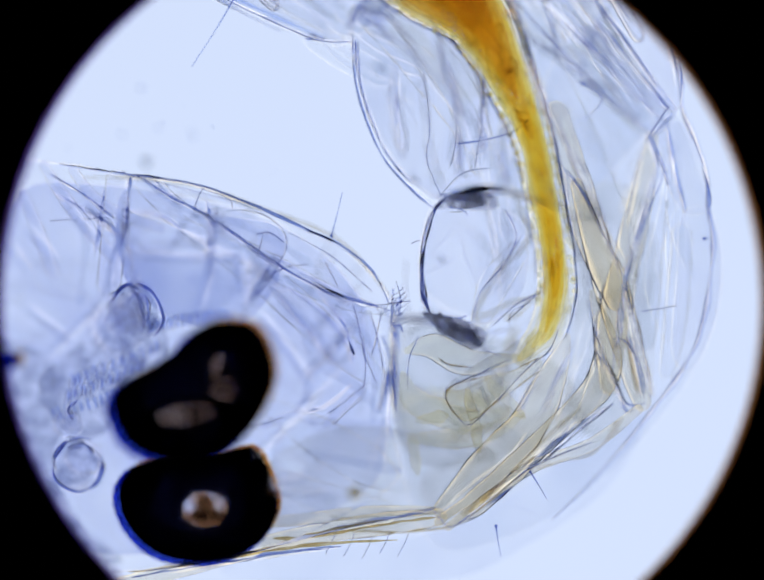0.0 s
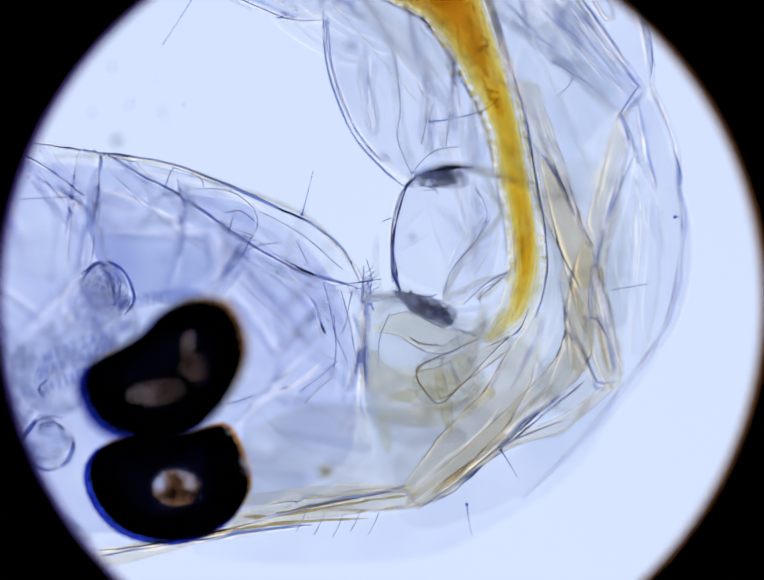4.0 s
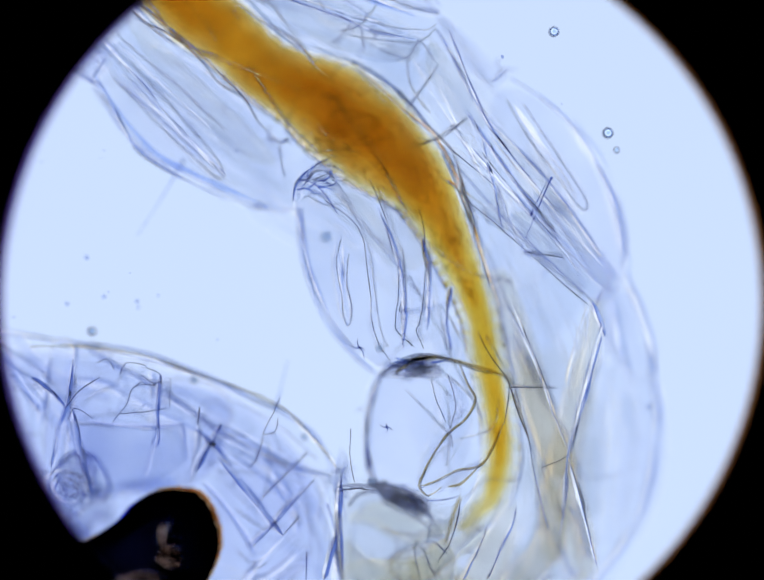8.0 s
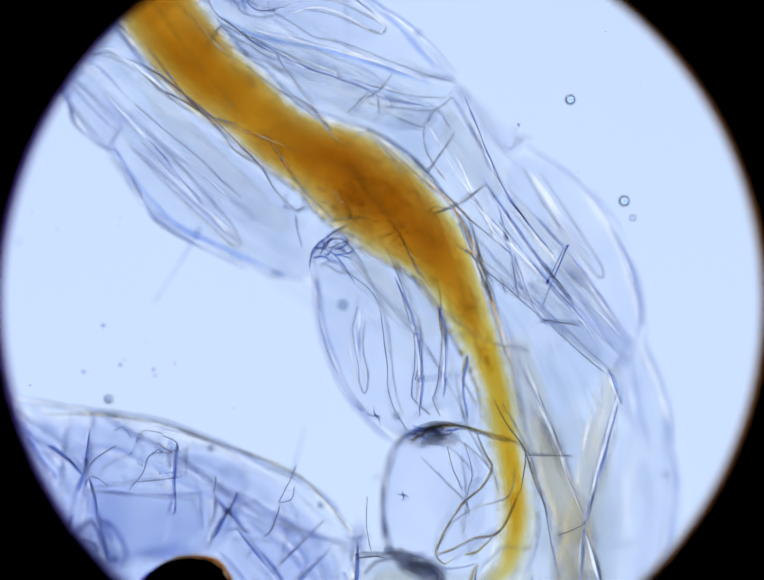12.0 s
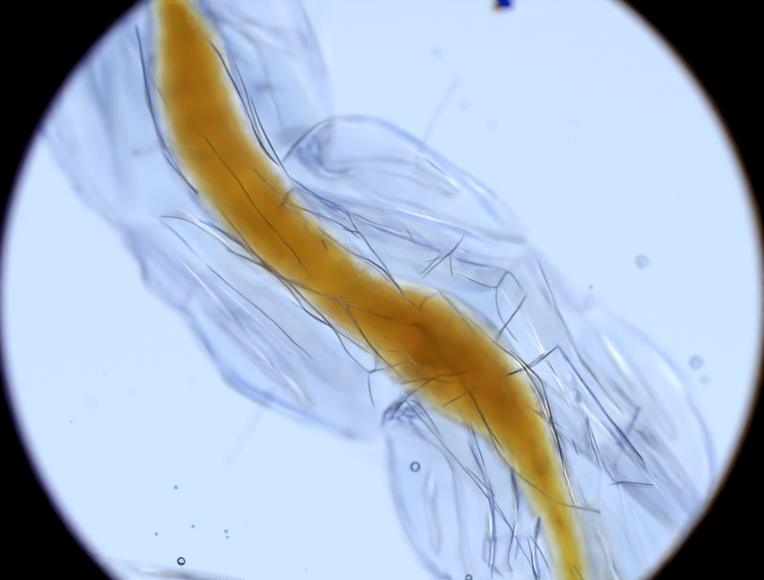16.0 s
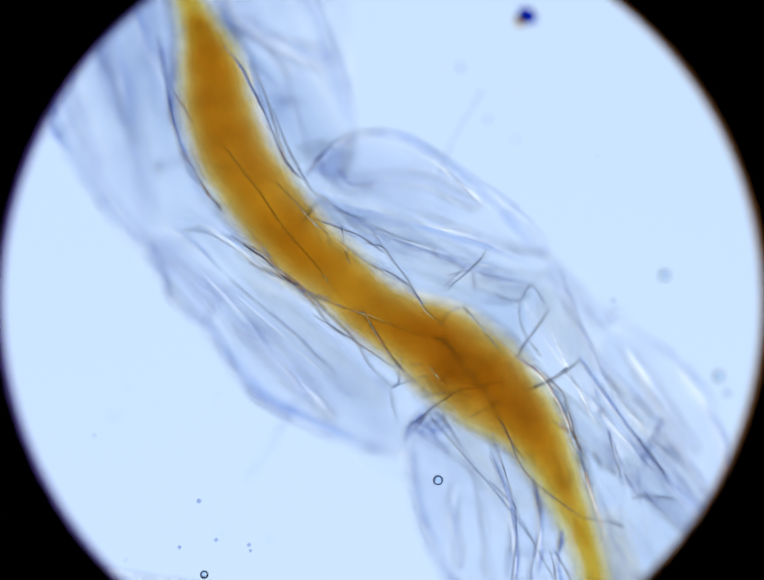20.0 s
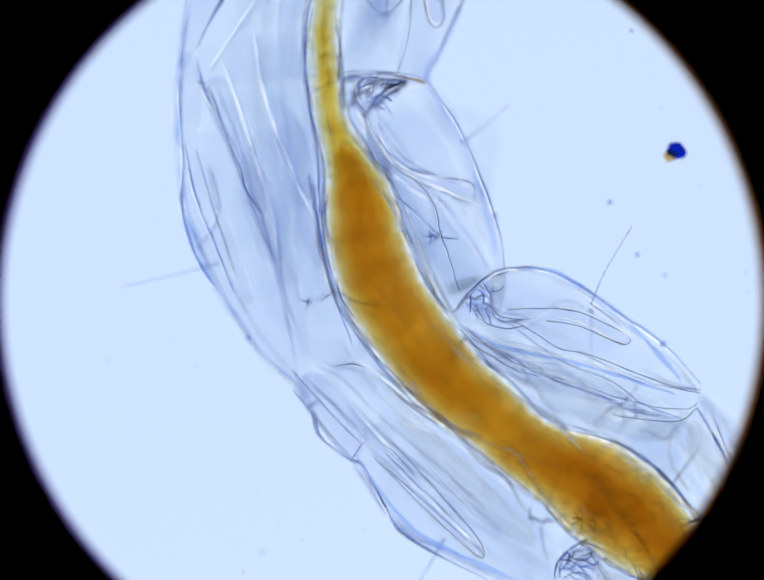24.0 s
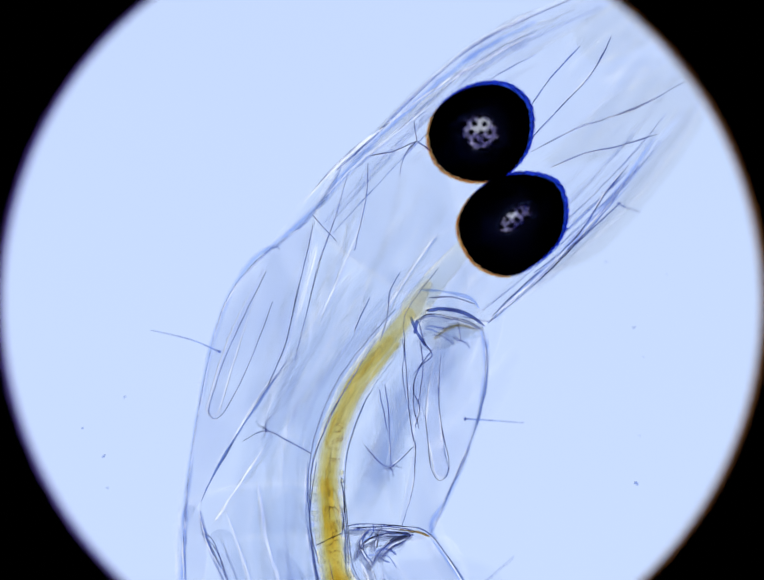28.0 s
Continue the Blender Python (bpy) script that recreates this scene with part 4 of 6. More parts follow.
spider(E, 755, 328, 26, 42, 6)
spider(E, 492, 460, 24, 42, 7)
spider(E, 1168, 688, 24, 42, 8)
for x, y in ((370, 536), (876, 285), (1222, 547), (810, 130)):
    part("pore", ball_mesh(x - E[0], y - E[1], 5, 6, 5, 6, 6, 10), M_FOLD, larva)

# ---- first segment and head ----
plate(G, [(555, 515), (700, 342), (900, 330), (960, 560), (985, 668), (900, 900), (885, 1092), (640, 1095), (385, 1092), (400, 900), (440, 682)], -100, 20, name="body_wall", material=M_SOFT, label="clear outer wall behind the head")
plate(G, [(990, 668), (999, 760), (975, 880), (930, 990), (885, 1097), (820, 1090), (850, 900), (830, 720), (880, 660)], 5, 10, name="side_lobe")
plate(G, [(555, 510), (480, 590), (440, 690), (405, 860), (378, 1060), (412, 1030), (500, 862), (585, 730), (615, 620), (640, 470)], 5, 10, name="side_lobe")
plate(G, [(690, 345), (760, 285), (880, 165), (1000, 72), (1180, -10), (1330, -60), (1480, 60), (1440, 220), (1340, 370), (1220, 490), (1100, 590), (985, 665), (920, 650), (860, 622), (780, 570), (700, 515), (648, 450)], -60, 14, name="head", material=M_HEADC, label="clear head capsule")
finger(G, [(540, 555), (480, 700), (437, 840)], 15, 15)
finger(G, [(900, 700), (888, 850), (905, 965)], 16, 15)
limb(G, [(680, 430, 26), (640, 560, 30), (590, 700, 30), (540, 850, 16)], -80, M_MUSC, name="muscle_band")
limb(G, [(800, 360, 30), (740, 520, 40), (660, 700, 40), (560, 860, 26)], -90, M_MUSC, name="muscle_band")
limb(G, [(880, 420, 30), (800, 560, 34), (720, 700, 30), (640, 860, 24), (590, 980, 20)], -100, M_MUSC, name="muscle_band")
limb(G, [(600, 930, 30), (580, 1020, 36), (570, 1120, 30)], -90, M_MUSC, name="muscle_band")
limb(G, [(780, 800, 14), (800, 900, 20), (760, 1000, 22), (720, 1070, 12)], -75, M_MUSC, name="muscle_band")
limb(G, [(960, 150, 3), (1080, 90, 18), (1220, 10, 20), (1340, -60, 20)], -60, M_RIDGE, name="antenna")
limb(G, [(1120, 350, 3), (1220, 260, 18), (1330, 170, 24), (1470, 90, 24)], -80, M_MUSC, name="mouthpart")
limb(G, [(1020, 640, 2), (1150, 540, 11), (1280, 400, 14), (1400, 240, 16)], -40, M_RIDGE, name="mouthpart")
limb(G, [(1060, 620, 2), (1200, 510, 11), (1320, 380, 12), (1440, 220, 14)], -60, M_MUSC, name="mouthpart")
limb(G, [(850, 632, 26), (890, 580, 24), (950, 510, 18)], 0, M_GLAND, name="gullet")
limb(G, [(700, 345, 2), (800, 260, 13), (920, 150, 16), (1070, 50, 18)], -50, M_RIDGE, name="antenna")
folds(G, 44, 2.4, M_LINE, [
    [(713, 360), (690, 440), (655, 540), (630, 640), (605, 740)], [(755, 335), (752, 400), (735, 480), (728, 515)], [(642, 462), (630, 520), (610, 600), (590, 690), (575, 735), (550, 790)], [(640, 440), (665, 468), (690, 495)],
    [(500, 905), (545, 885), (600, 910), (640, 932)], [(820, 560), (800, 600), (795, 650), (780, 700)]])
folds(G, 44, 2.4, M_LINE, [
    [(900, 550), (860, 600), (830, 650), (830, 700), (835, 780), (840, 850), (848, 900), (852, 915), (850, 980), (840, 1030), (825, 1078)], [(862, 700), (868, 760), (858, 830)], [(848, 770), (870, 740), (890, 715)], [(850, 780), (848, 830), (860, 880)],
    [(790, 790), (798, 850), (800, 900), (802, 960)], [(850, 915), (825, 940), (800, 960)], [(760, 610), (735, 660), (728, 680)]])
folds(G, 44, 2.8, M_LINE, [
    [(770, 700), (720, 780), (680, 850), (655, 910), (640, 960), (635, 1040), (640, 1100), (655, 1160)], [(700, 980), (706, 1040), (702, 1100)], [(855, 660), (880, 645), (920, 650), (960, 660), (985, 675)],
    [(860, 660), (870, 700), (885, 720)], [(940, 660), (945, 700)], [(950, 650), (1000, 660), (1020, 650)], [(880, 612), (930, 610), (975, 625)],
    [(855, 290), (810, 310), (760, 320)], [(855, 290), (830, 320), (820, 360)], [(855, 290), (850, 250)], [(855, 290), (885, 310)]])
folds(G, 34, 3.2, M_LINE, [
    [(1092, 215), (1130, 160), (1190, 95)], [(1090, 285), (1150, 220), (1215, 150), (1255, 75)], [(1090, 312), (1180, 265), (1240, 245), (1320, 215), (1400, 170)], [(1130, 345), (1200, 315), (1270, 300), (1350, 275)],
    [(1095, 560), (1150, 520), (1200, 465), (1240, 400), (1290, 340)], [(1160, 520), (1215, 470), (1270, 420)], [(1010, 650), (1060, 600), (1110, 555)]])
folds(G, 34, 2.0, M_LINE, [[(545, 560), (500, 650), (460, 740), (432, 825), (430, 850), (445, 860), (470, 830), (510, 750), (560, 620)],
    [(905, 730), (900, 800), (905, 870), (920, 940), (918, 975), (900, 985), (885, 960), (878, 900), (872, 850)]], name="finger_edge")
folds(G, 30, 3.6, M_FOLD, [[(590, 740), (540, 810), (500, 870), (450, 950), (412, 1030)], [(1000, 665), (1060, 612), (1120, 560), (1190, 490), (1250, 420), (1310, 340)], [(410, 1050), (425, 1110), (450, 1160)]])
# the outline's soft blue fringe, painted as wide tinted lines
for pts in ([(575, 505), (540, 515), (488, 576), (440, 690), (405, 860), (385, 1000), (376, 1120), (374, 1240), (384, 1330), (400, 1400), (440, 1500), (510, 1610), (550, 1670)],
            [(985, 670), (997, 720), (995, 780), (980, 860), (950, 950), (915, 1030), (885, 1092), (950, 1200), (985, 1290), (1012, 1380), (1030, 1460)],
            [(540, 520), (640, 435), (700, 365), (780, 280), (860, 205), (930, 145), (1000, 95), (1100, 45)], [(1010, 660), (1105, 570), (1195, 480), (1285, 370), (1345, 280)]):
    line("soft_edge", G, pts, -20, 6.5, M_EDGE, larva, "blurred blue outline tinted along the body wall")
for z, pts in ((-60, [(1120, 330), (1200, 250), (1300, 170), (1400, 120), (1440, 200), (1330, 280), (1220, 330)]), (-50, [(1120, 560), (1200, 480), (1330, 330), (1420, 220), (1440, 260), (1350, 390), (1230, 520)]),
               (-60, [(1180, 60), (1290, 0), (1360, 60), (1290, 110), (1220, 130)])):
    plate(G, pts, z, 5, name="mouthpart", material=M_FLAT, label="pale cream mouthpart")
folds(G, 0, 8.0, M_RIDGE, [[(640, 440), (760, 310), (880, 205), (960, 130)], [(720, 335), (840, 240), (960, 145), (1100, 60)], [(1030, 622), (1150, 540), (1270, 420)], [(900, 480), (830, 580), (760, 700)], [(980, 100), (1100, 20)],
                          [(740, 360), (690, 560), (640, 680)], [(720, 560), (640, 720), (560, 860)], [(560, 900), (480, 1020), (440, 1080)]])
knot(G, 928, 674, 66, 26, 0.12, 25, 61, n=5, stain=M_HAZE)
knot(G, 870, 700, 20, 40, 0.1, 20, 62, n=4)
seta(G, [(955, 860), (1030, 865), (1075, 868)], 20, 2.2)
seta(G, [(450, 722), (390, 697), (310, 678)], 20, 2.2)
seta(G, [(1270, 418), (1290, 428), (1315, 434)], 0, 2.2)
spider(G, 800, 960, 24, 20, 9)
spider(G, 545, 880, 30, 10, 10)
rng = random.Random(7)
for k in range(46):
    q = k / 46
    for x0, y0, x1, y1 in ((585, 640, 572, 750), (878, 735, 866, 865)):
        part("granule", ball_mesh(x0 + (x1 - x0) * q + rng.uniform(-8, 8) - G[0], y0 + (y1 - y0) * q - G[1], 15 + rng.uniform(-5, 5), 3, 3, 3, 5, 6), M_CUT, larva)
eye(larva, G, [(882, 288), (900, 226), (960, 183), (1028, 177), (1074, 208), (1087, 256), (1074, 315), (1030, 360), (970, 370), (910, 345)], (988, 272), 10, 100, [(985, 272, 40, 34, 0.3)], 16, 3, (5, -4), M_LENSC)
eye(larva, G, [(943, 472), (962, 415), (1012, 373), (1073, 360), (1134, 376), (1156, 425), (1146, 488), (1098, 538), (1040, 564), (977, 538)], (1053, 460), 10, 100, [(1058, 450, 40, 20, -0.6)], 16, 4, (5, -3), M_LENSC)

# ---- the large-eyed larva beside the tail ----
plate(A, [(-60, 330), (120, 333), (230, 352), (480, 412), (600, 460), (690, 497), (760, 560), (803, 615), (812, 740), (800, 860), (820, 980), (700, 1060), (560, 1120), (300, 1170), (80, 1150), (-90, 900), (-90, 500)], 0, 16, name="head", material=M_HEADC, parent=big, label="clear head capsule")
plate(A, [(20, 420), (210, 380), (480, 430), (600, 480), (700, 560), (780, 700), (790, 880), (760, 1000), (560, 1090), (250, 1140), (60, 1080), (-40, 800)], -110, 26, name="head_wall", material=M_HEADW, parent=big, label="faint lavender head tissue")
plate(A, [(290, 365), (380, 420), (470, 445), (560, 460), (585, 500), (560, 600), (470, 680), (330, 640), (250, 560), (240, 420)], -50, 16, name="head_wall", material=M_HEADW, parent=big)
limb(A, [(242, 372, 24), (236, 480, 27), (224, 585, 24)], 10, M_KNOB, name="antenna", parent=big)
limb(A, [(300, 380, 22), (420, 480, 28), (560, 550, 26), (700, 615, 18), (790, 640, 8)], -35, M_MUSC, name="muscle_band", parent=big)
limb(A, [(380, 470, 20), (500, 540, 30), (620, 640, 34), (730, 740, 30), (800, 800, 12)], -55, M_MUSC, name="muscle_band", parent=big)
limb(A, [(560, 840, 20), (660, 900, 40), (760, 960, 40), (820, 1000, 10)], -65, M_MUSC, name="muscle_band", parent=big)
limb(A, [(560, 980, 20), (660, 1020, 30), (780, 1050, 26)], -65, M_MUSC, name="muscle_band", parent=big)
limb(A, [(540, 876, 7), (600, 850, 9), (645, 868, 7)], 15, M_CUT, name="trachea", parent=big)
limb(A, [(668, 872, 7), (700, 838, 9), (745, 800, 7)], 15, M_CUT, name="trachea", parent=big)
limb(A, [(90, 340, 10), (150, 430, 14), (235, 530, 12)], 0, M_KNOB, name="palp", parent=big)
limb(A, [(50, 400, 10), (80, 480, 14), (110, 560, 12)], 10, M_KNOB, name="palp", parent=big)
limb(A, [(150, 350, 10), (210, 420, 12), (330, 470, 10)], -10, M_KNOB, name="palp", parent=big)
for x, y, r, h in ((264, 632, 46, 5), (243, 668, 52, 185), (162, 952, 55, 45), (140, 870, 30, 45)):
    ob = part("antenna_knob", ball_mesh(x, y, h, r, r * 0.94, r * 0.7, 24, 40, 0.6, 0.16), M_KNOB, big, "clear round knob")
    part("knob_core", ball_mesh(x + 6, y - 8, h, r * 0.6, r * 0.5, r * 0.4, 20, 32, 0.5, 0.2), M_KNOB, ob)
    for k in range(7):
        q, f = k * 2.4, 0.15 + 0.07 * k
        part("granule", ball_mesh(x + r * f * math.cos(q), y + r * f * math.sin(q), h + 8, 4 + k % 3, 3, 3, 6, 8, q), M_KNOB, ob)
rf = random.Random(19)
for row in ([(305, 676), (360, 660), (420, 652), (500, 650)], [(150, 785), (230, 750), (320, 715)], [(140, 815), (225, 780), (300, 748)]):
    p = spline(row, 6)
    for k, (x, y) in enumerate(p):
        part("muscle_fibre", ball_mesh(x + rf.uniform(-2, 2), y + rf.uniform(-3, 3), -30, rf.uniform(6, 8), rf.uniform(15, 20), 8, 10, 14, 0.3, 0.15), M_KNOB, big)
# lower skin of the head
folds(B, 4, 2.6, M_FOLD, [
    [(40, 450), (150, 468), (250, 480), (330, 495), (400, 520), (480, 555), (560, 592), (620, 620), (680, 670), (715, 735)],
    [(200, 475), (270, 520), (340, 555), (420, 610), (500, 665), (600, 715), (700, 745), (720, 750)],
    [(185, 475), (176, 540), (165, 620)], [(725, 700), (720, 760), (725, 820), (720, 900), (730, 960)], [(20, 470), (100, 520), (150, 560)]], big)
folds(B, 8, 1.9, M_LINE, [
    [(330, 500), (385, 520), (395, 540)], [(380, 545), (430, 545), (470, 560), (500, 590), (505, 620), (490, 650), (470, 690), (440, 720), (410, 740)], [(315, 545), (325, 515), (335, 500)],
    [(440, 595), (470, 590), (500, 610)], [(445, 640), (455, 600)], [(470, 680), (500, 662), (550, 655)], [(510, 590), (600, 640), (680, 710)], [(585, 650), (610, 700)], [(420, 615), (450, 635), (480, 655)],
    [(640, 735), (655, 790), (665, 840), (690, 900)], [(700, 750), (690, 800), (680, 840)], [(715, 735), (700, 760), (690, 745)], [(20, 566), (70, 563), (140, 560)]], big)
folds(B, 2, 1.8, M_LINE, [
    [(590, 960), (620, 940), (650, 915), (670, 900)], [(600, 985), (630, 955), (660, 930)], [(400, 990), (450, 985), (500, 968)], [(650, 740), (700, 738), (760, 730)], [(730, 690), (740, 730), (735, 760)]], big)
folds(B, 2, 5.0, M_FING, [
    [(170, 545), (250, 560), (300, 590), (400, 640), (480, 690)], [(480, 640), (560, 690), (640, 740)], [(130, 500), (120, 560), (110, 640)], [(10, 500), (80, 540), (170, 600)], [(340, 520), (345, 600), (340, 640)],
    [(500, 700), (580, 760), (650, 850)], [(560, 700), (620, 780), (640, 860)], [(520, 960), (580, 950), (640, 900)]], big, "ridge")
folds(B, -40, 13, M_HAZE, [[(220, 490), (300, 540), (380, 600), (480, 650)], [(180, 560), (160, 660), (150, 720)], [(500, 680), (600, 740), (680, 820)], [(560, 860), (640, 900), (700, 960)], [(540, 1040), (640, 1060), (740, 1080)]], big, "dense_band")
folds(B, -60, 16, M_HAZE, [[(100, 520), (90, 640), (80, 740)], [(380, 560), (470, 600), (560, 660)], [(530, 760), (560, 860), (540, 940)], [(640, 780), (690, 880), (680, 980)]], big, "dense_band")
folds(A, 0, 4.5, M_FOLD, [[(300, 1172), (450, 1150), (600, 1112), (720, 1082), (830, 1060), (890, 1046)]], big)
# middle of the head
T8, T14 = (-113, 346), (-52, 507)
folds(T8, 96, 3.4, M_FOLD, [
    [(65, 775), (100, 800), (135, 835)], [(150, 740), (142, 800), (135, 835), (115, 900), (105, 960)], [(148, 838), (160, 900), (175, 970), (188, 1015)], [(455, 870), (430, 910), (405, 965)],
    [(450, 945), (510, 1020), (580, 1100)], [(330, 770), (322, 840), (325, 900), (315, 920)], [(700, 975), (695, 1040), (700, 1120), (705, 1190)], [(690, 1100), (675, 1150), (665, 1190)]], big)
folds(T8, 100, 1.9, M_LINE, [
    [(135, 835), (165, 800), (205, 775)], [(138, 862), (155, 838), (190, 860)], [(410, 835), (405, 875)], [(630, 930), (590, 970), (540, 1020)], [(645, 985), (600, 1035), (560, 1080), (520, 1120)], [(615, 1060), (580, 1100)],
    [(575, 815), (560, 850)], [(560, 850), (540, 890), (565, 885), (570, 860)], [(540, 900), (525, 945), (510, 960)], [(350, 775), (348, 835)], [(232, 865), (260, 830), (275, 795), (320, 790)], [(245, 850), (300, 845), (340, 838)]], big)
folds(T8, 100, 1.7, M_LINE, [
    [(200, 745), (220, 738), (235, 760)], [(245, 770), (260, 745), (300, 750)], [(290, 770), (310, 785), (330, 785)], [(275, 795), (290, 785), (300, 790)], [(300, 755), (330, 770), (332, 800)], [(520, 1150), (530, 1165), (545, 1155)], [(630, 1130), (628, 1190)],
    [(720, 880), (718, 940), (728, 990)], [(690, 1000), (720, 1005), (745, 1000)]], big)
folds(T8, 70, 11, M_HAZE, [[(180, 720), (230, 745), (260, 790), (240, 850)], [(430, 900), (520, 940), (640, 980)], [(280, 790), (360, 800), (440, 840)], [(160, 860), (260, 870), (360, 880), (380, 950)], [(620, 1000), (660, 1060), (690, 1140)]], big, "dense_band")
folds(T8, 60, 5.5, M_BROW, [[(60, 712), (130, 710), (200, 714), (300, 730), (400, 766), (500, 800), (580, 838), (640, 895), (690, 960)]], big, "head_rim")
plate(T8, [(185, 880), (350, 872), (375, 900), (368, 960), (260, 1005), (185, 1000)], 60, 6, name="head_wall", material=M_HAZE, parent=big, label="faint lavender head tissue")
# upper skin of the head
T1 = (2, -2)
folds(T1, 178, 1.8, M_LINE, [
    [(0, 585), (60, 584)], [(0, 610), (60, 613)], [(70, 560), (120, 568), (175, 582)], [(60, 585), (130, 598), (215, 620)],
    [(55, 540), (115, 538), (200, 543)], [(205, 420), (235, 450), (255, 478), (277, 490)], [(285, 490), (305, 462), (350, 445), (365, 420), (375, 405)], [(285, 508), (345, 503), (365, 497), (405, 496)]], big)
folds(T1, 178, 1.8, M_LINE, [
    [(258, 516), (300, 522), (350, 528)], [(335, 488), (350, 505), (362, 496)], [(430, 435), (455, 440)], [(428, 440), (430, 470)],
    [(545, 600), (572, 597), (600, 604)], [(560, 618), (640, 622)], [(745, 580), (700, 625), (655, 670), (640, 690)], [(600, 695), (640, 725), (665, 735), (700, 728)]], big)
folds(T1, 178, 1.8, M_LINE, [
    [(660, 545), (672, 590), (662, 650), (655, 665)], [(655, 540), (640, 595), (618, 618)], [(600, 780), (640, 820), (645, 860), (690, 890)], [(720, 870), (690, 910), (650, 960), (610, 1005)], [(608, 980), (590, 1025), (578, 1058)],
    [(808, 720), (812, 780), (818, 850), (822, 900)], [(600, 625), (592, 655)], [(40, 715), (70, 690), (100, 680)], [(210, 755), (250, 740), (275, 728)], [(505, 650), (540, 690), (570, 715)]], big)
folds(T1, 176, 3.0, M_FOLD, [
    [(525, 535), (560, 575), (600, 625), (650, 690), (690, 745)], [(755, 640), (700, 695), (670, 730), (620, 775)], [(805, 850), (780, 900), (760, 950)], [(560, 985), (640, 975)], [(555, 1000), (650, 1008), (690, 1010)],
    [(508, 600), (520, 560), (522, 520)], [(505, 640), (520, 600), (545, 560), (565, 540)]], big)
folds(T1, 170, 4.0, M_FING, [
    [(60, 470), (90, 500), (120, 537)], [(25, 500), (45, 530), (65, 560)], [(140, 410), (170, 460), (200, 498)], [(240, 520), (232, 570), (220, 610)], [(265, 515), (280, 580), (300, 640)], [(210, 620), (170, 660), (130, 700), (100, 730)],
    [(60, 630), (110, 670), (150, 700)], [(440, 525), (425, 580), (410, 630)], [(490, 520), (495, 570), (502, 600)], [(260, 519), (420, 530), (495, 523)], [(695, 755), (640, 810), (600, 860), (530, 925)], [(530, 640), (580, 700), (640, 790)]], big, "ridge")
plate(T1, [(258, 520), (420, 532), (494, 526), (500, 600), (488, 650), (300, 645), (278, 570)], 165, 5, name="head_wall", material=M_HAZE, parent=big, label="faint lavender head tissue")
finger(A, [(453, 497), (452, 470), (456, 440)], 9, 180, big, "palp")
part("pigment_spot", ball_mesh(728, 1010, 150, 14, 13, 8, 8, 12), M_WARM, big, "small brown pigment spot")
seta(A, [(680, 485), (690, 448), (703, 395)], 5, 2.0, big)
for k in range(9):
    x, y = 806 + 4 * (k % 3), 606 + 9 * k
    line("hair", A, [(x, y), (x + 12, y - 6 - k), (x + 22, y - 16)], 10, 0.6, M_LINE, big, "", True)
for k in range(5):
    x, y = 690 + 37 * k, 1090 + 6 * (k % 3)
    line("hair", A, [(x, y), (x - 8, y + 20), (x - 22, y + 46)], 5, 0.8, M_LINE, big, "", True)
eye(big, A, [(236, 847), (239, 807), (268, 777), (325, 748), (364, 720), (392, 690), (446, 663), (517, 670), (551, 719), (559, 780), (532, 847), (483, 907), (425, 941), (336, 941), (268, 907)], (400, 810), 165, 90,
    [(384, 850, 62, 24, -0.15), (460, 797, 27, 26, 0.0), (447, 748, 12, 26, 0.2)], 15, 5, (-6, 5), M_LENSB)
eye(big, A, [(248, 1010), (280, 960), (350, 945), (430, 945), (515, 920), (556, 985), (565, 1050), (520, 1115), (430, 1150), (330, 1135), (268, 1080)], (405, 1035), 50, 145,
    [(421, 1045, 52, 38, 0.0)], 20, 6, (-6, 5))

def strew(parent, x0, y0, x1, y1, turn, spread, length, count, seed, material, thick, zlow, zhigh):
    """Clear strands and creases that lie one over another."""
    rng = random.Random(seed)
    for k in range(count):
        x, y, z = rng.uniform(x0, x1), rng.uniform(y0, y1), rng.uniform(zlow, zhigh)
        a, step = turn + rng.gauss(0, spread), length * rng.uniform(0.4, 1.1) / 4
        path = []
        for s in range(5):
            path.append((x, y, z, thick * rng.uniform(0.6, 1) * (0.3 if s in (0, 4) else 1)))
            x, y = x + step * math.cos(a), y + step * math.sin(a)
            a += rng.uniform(-0.18, 0.18)
        if parent is big and any(q[1] < np.interp(q[0], (0, 230, 480, 690, 800), (350, 372, 432, 517, 630)) + q[3] or q[0] > 800 for q in path):
            continue
        part("strand", tube_mesh(path, 4, 8, 0.7), material, parent, "")


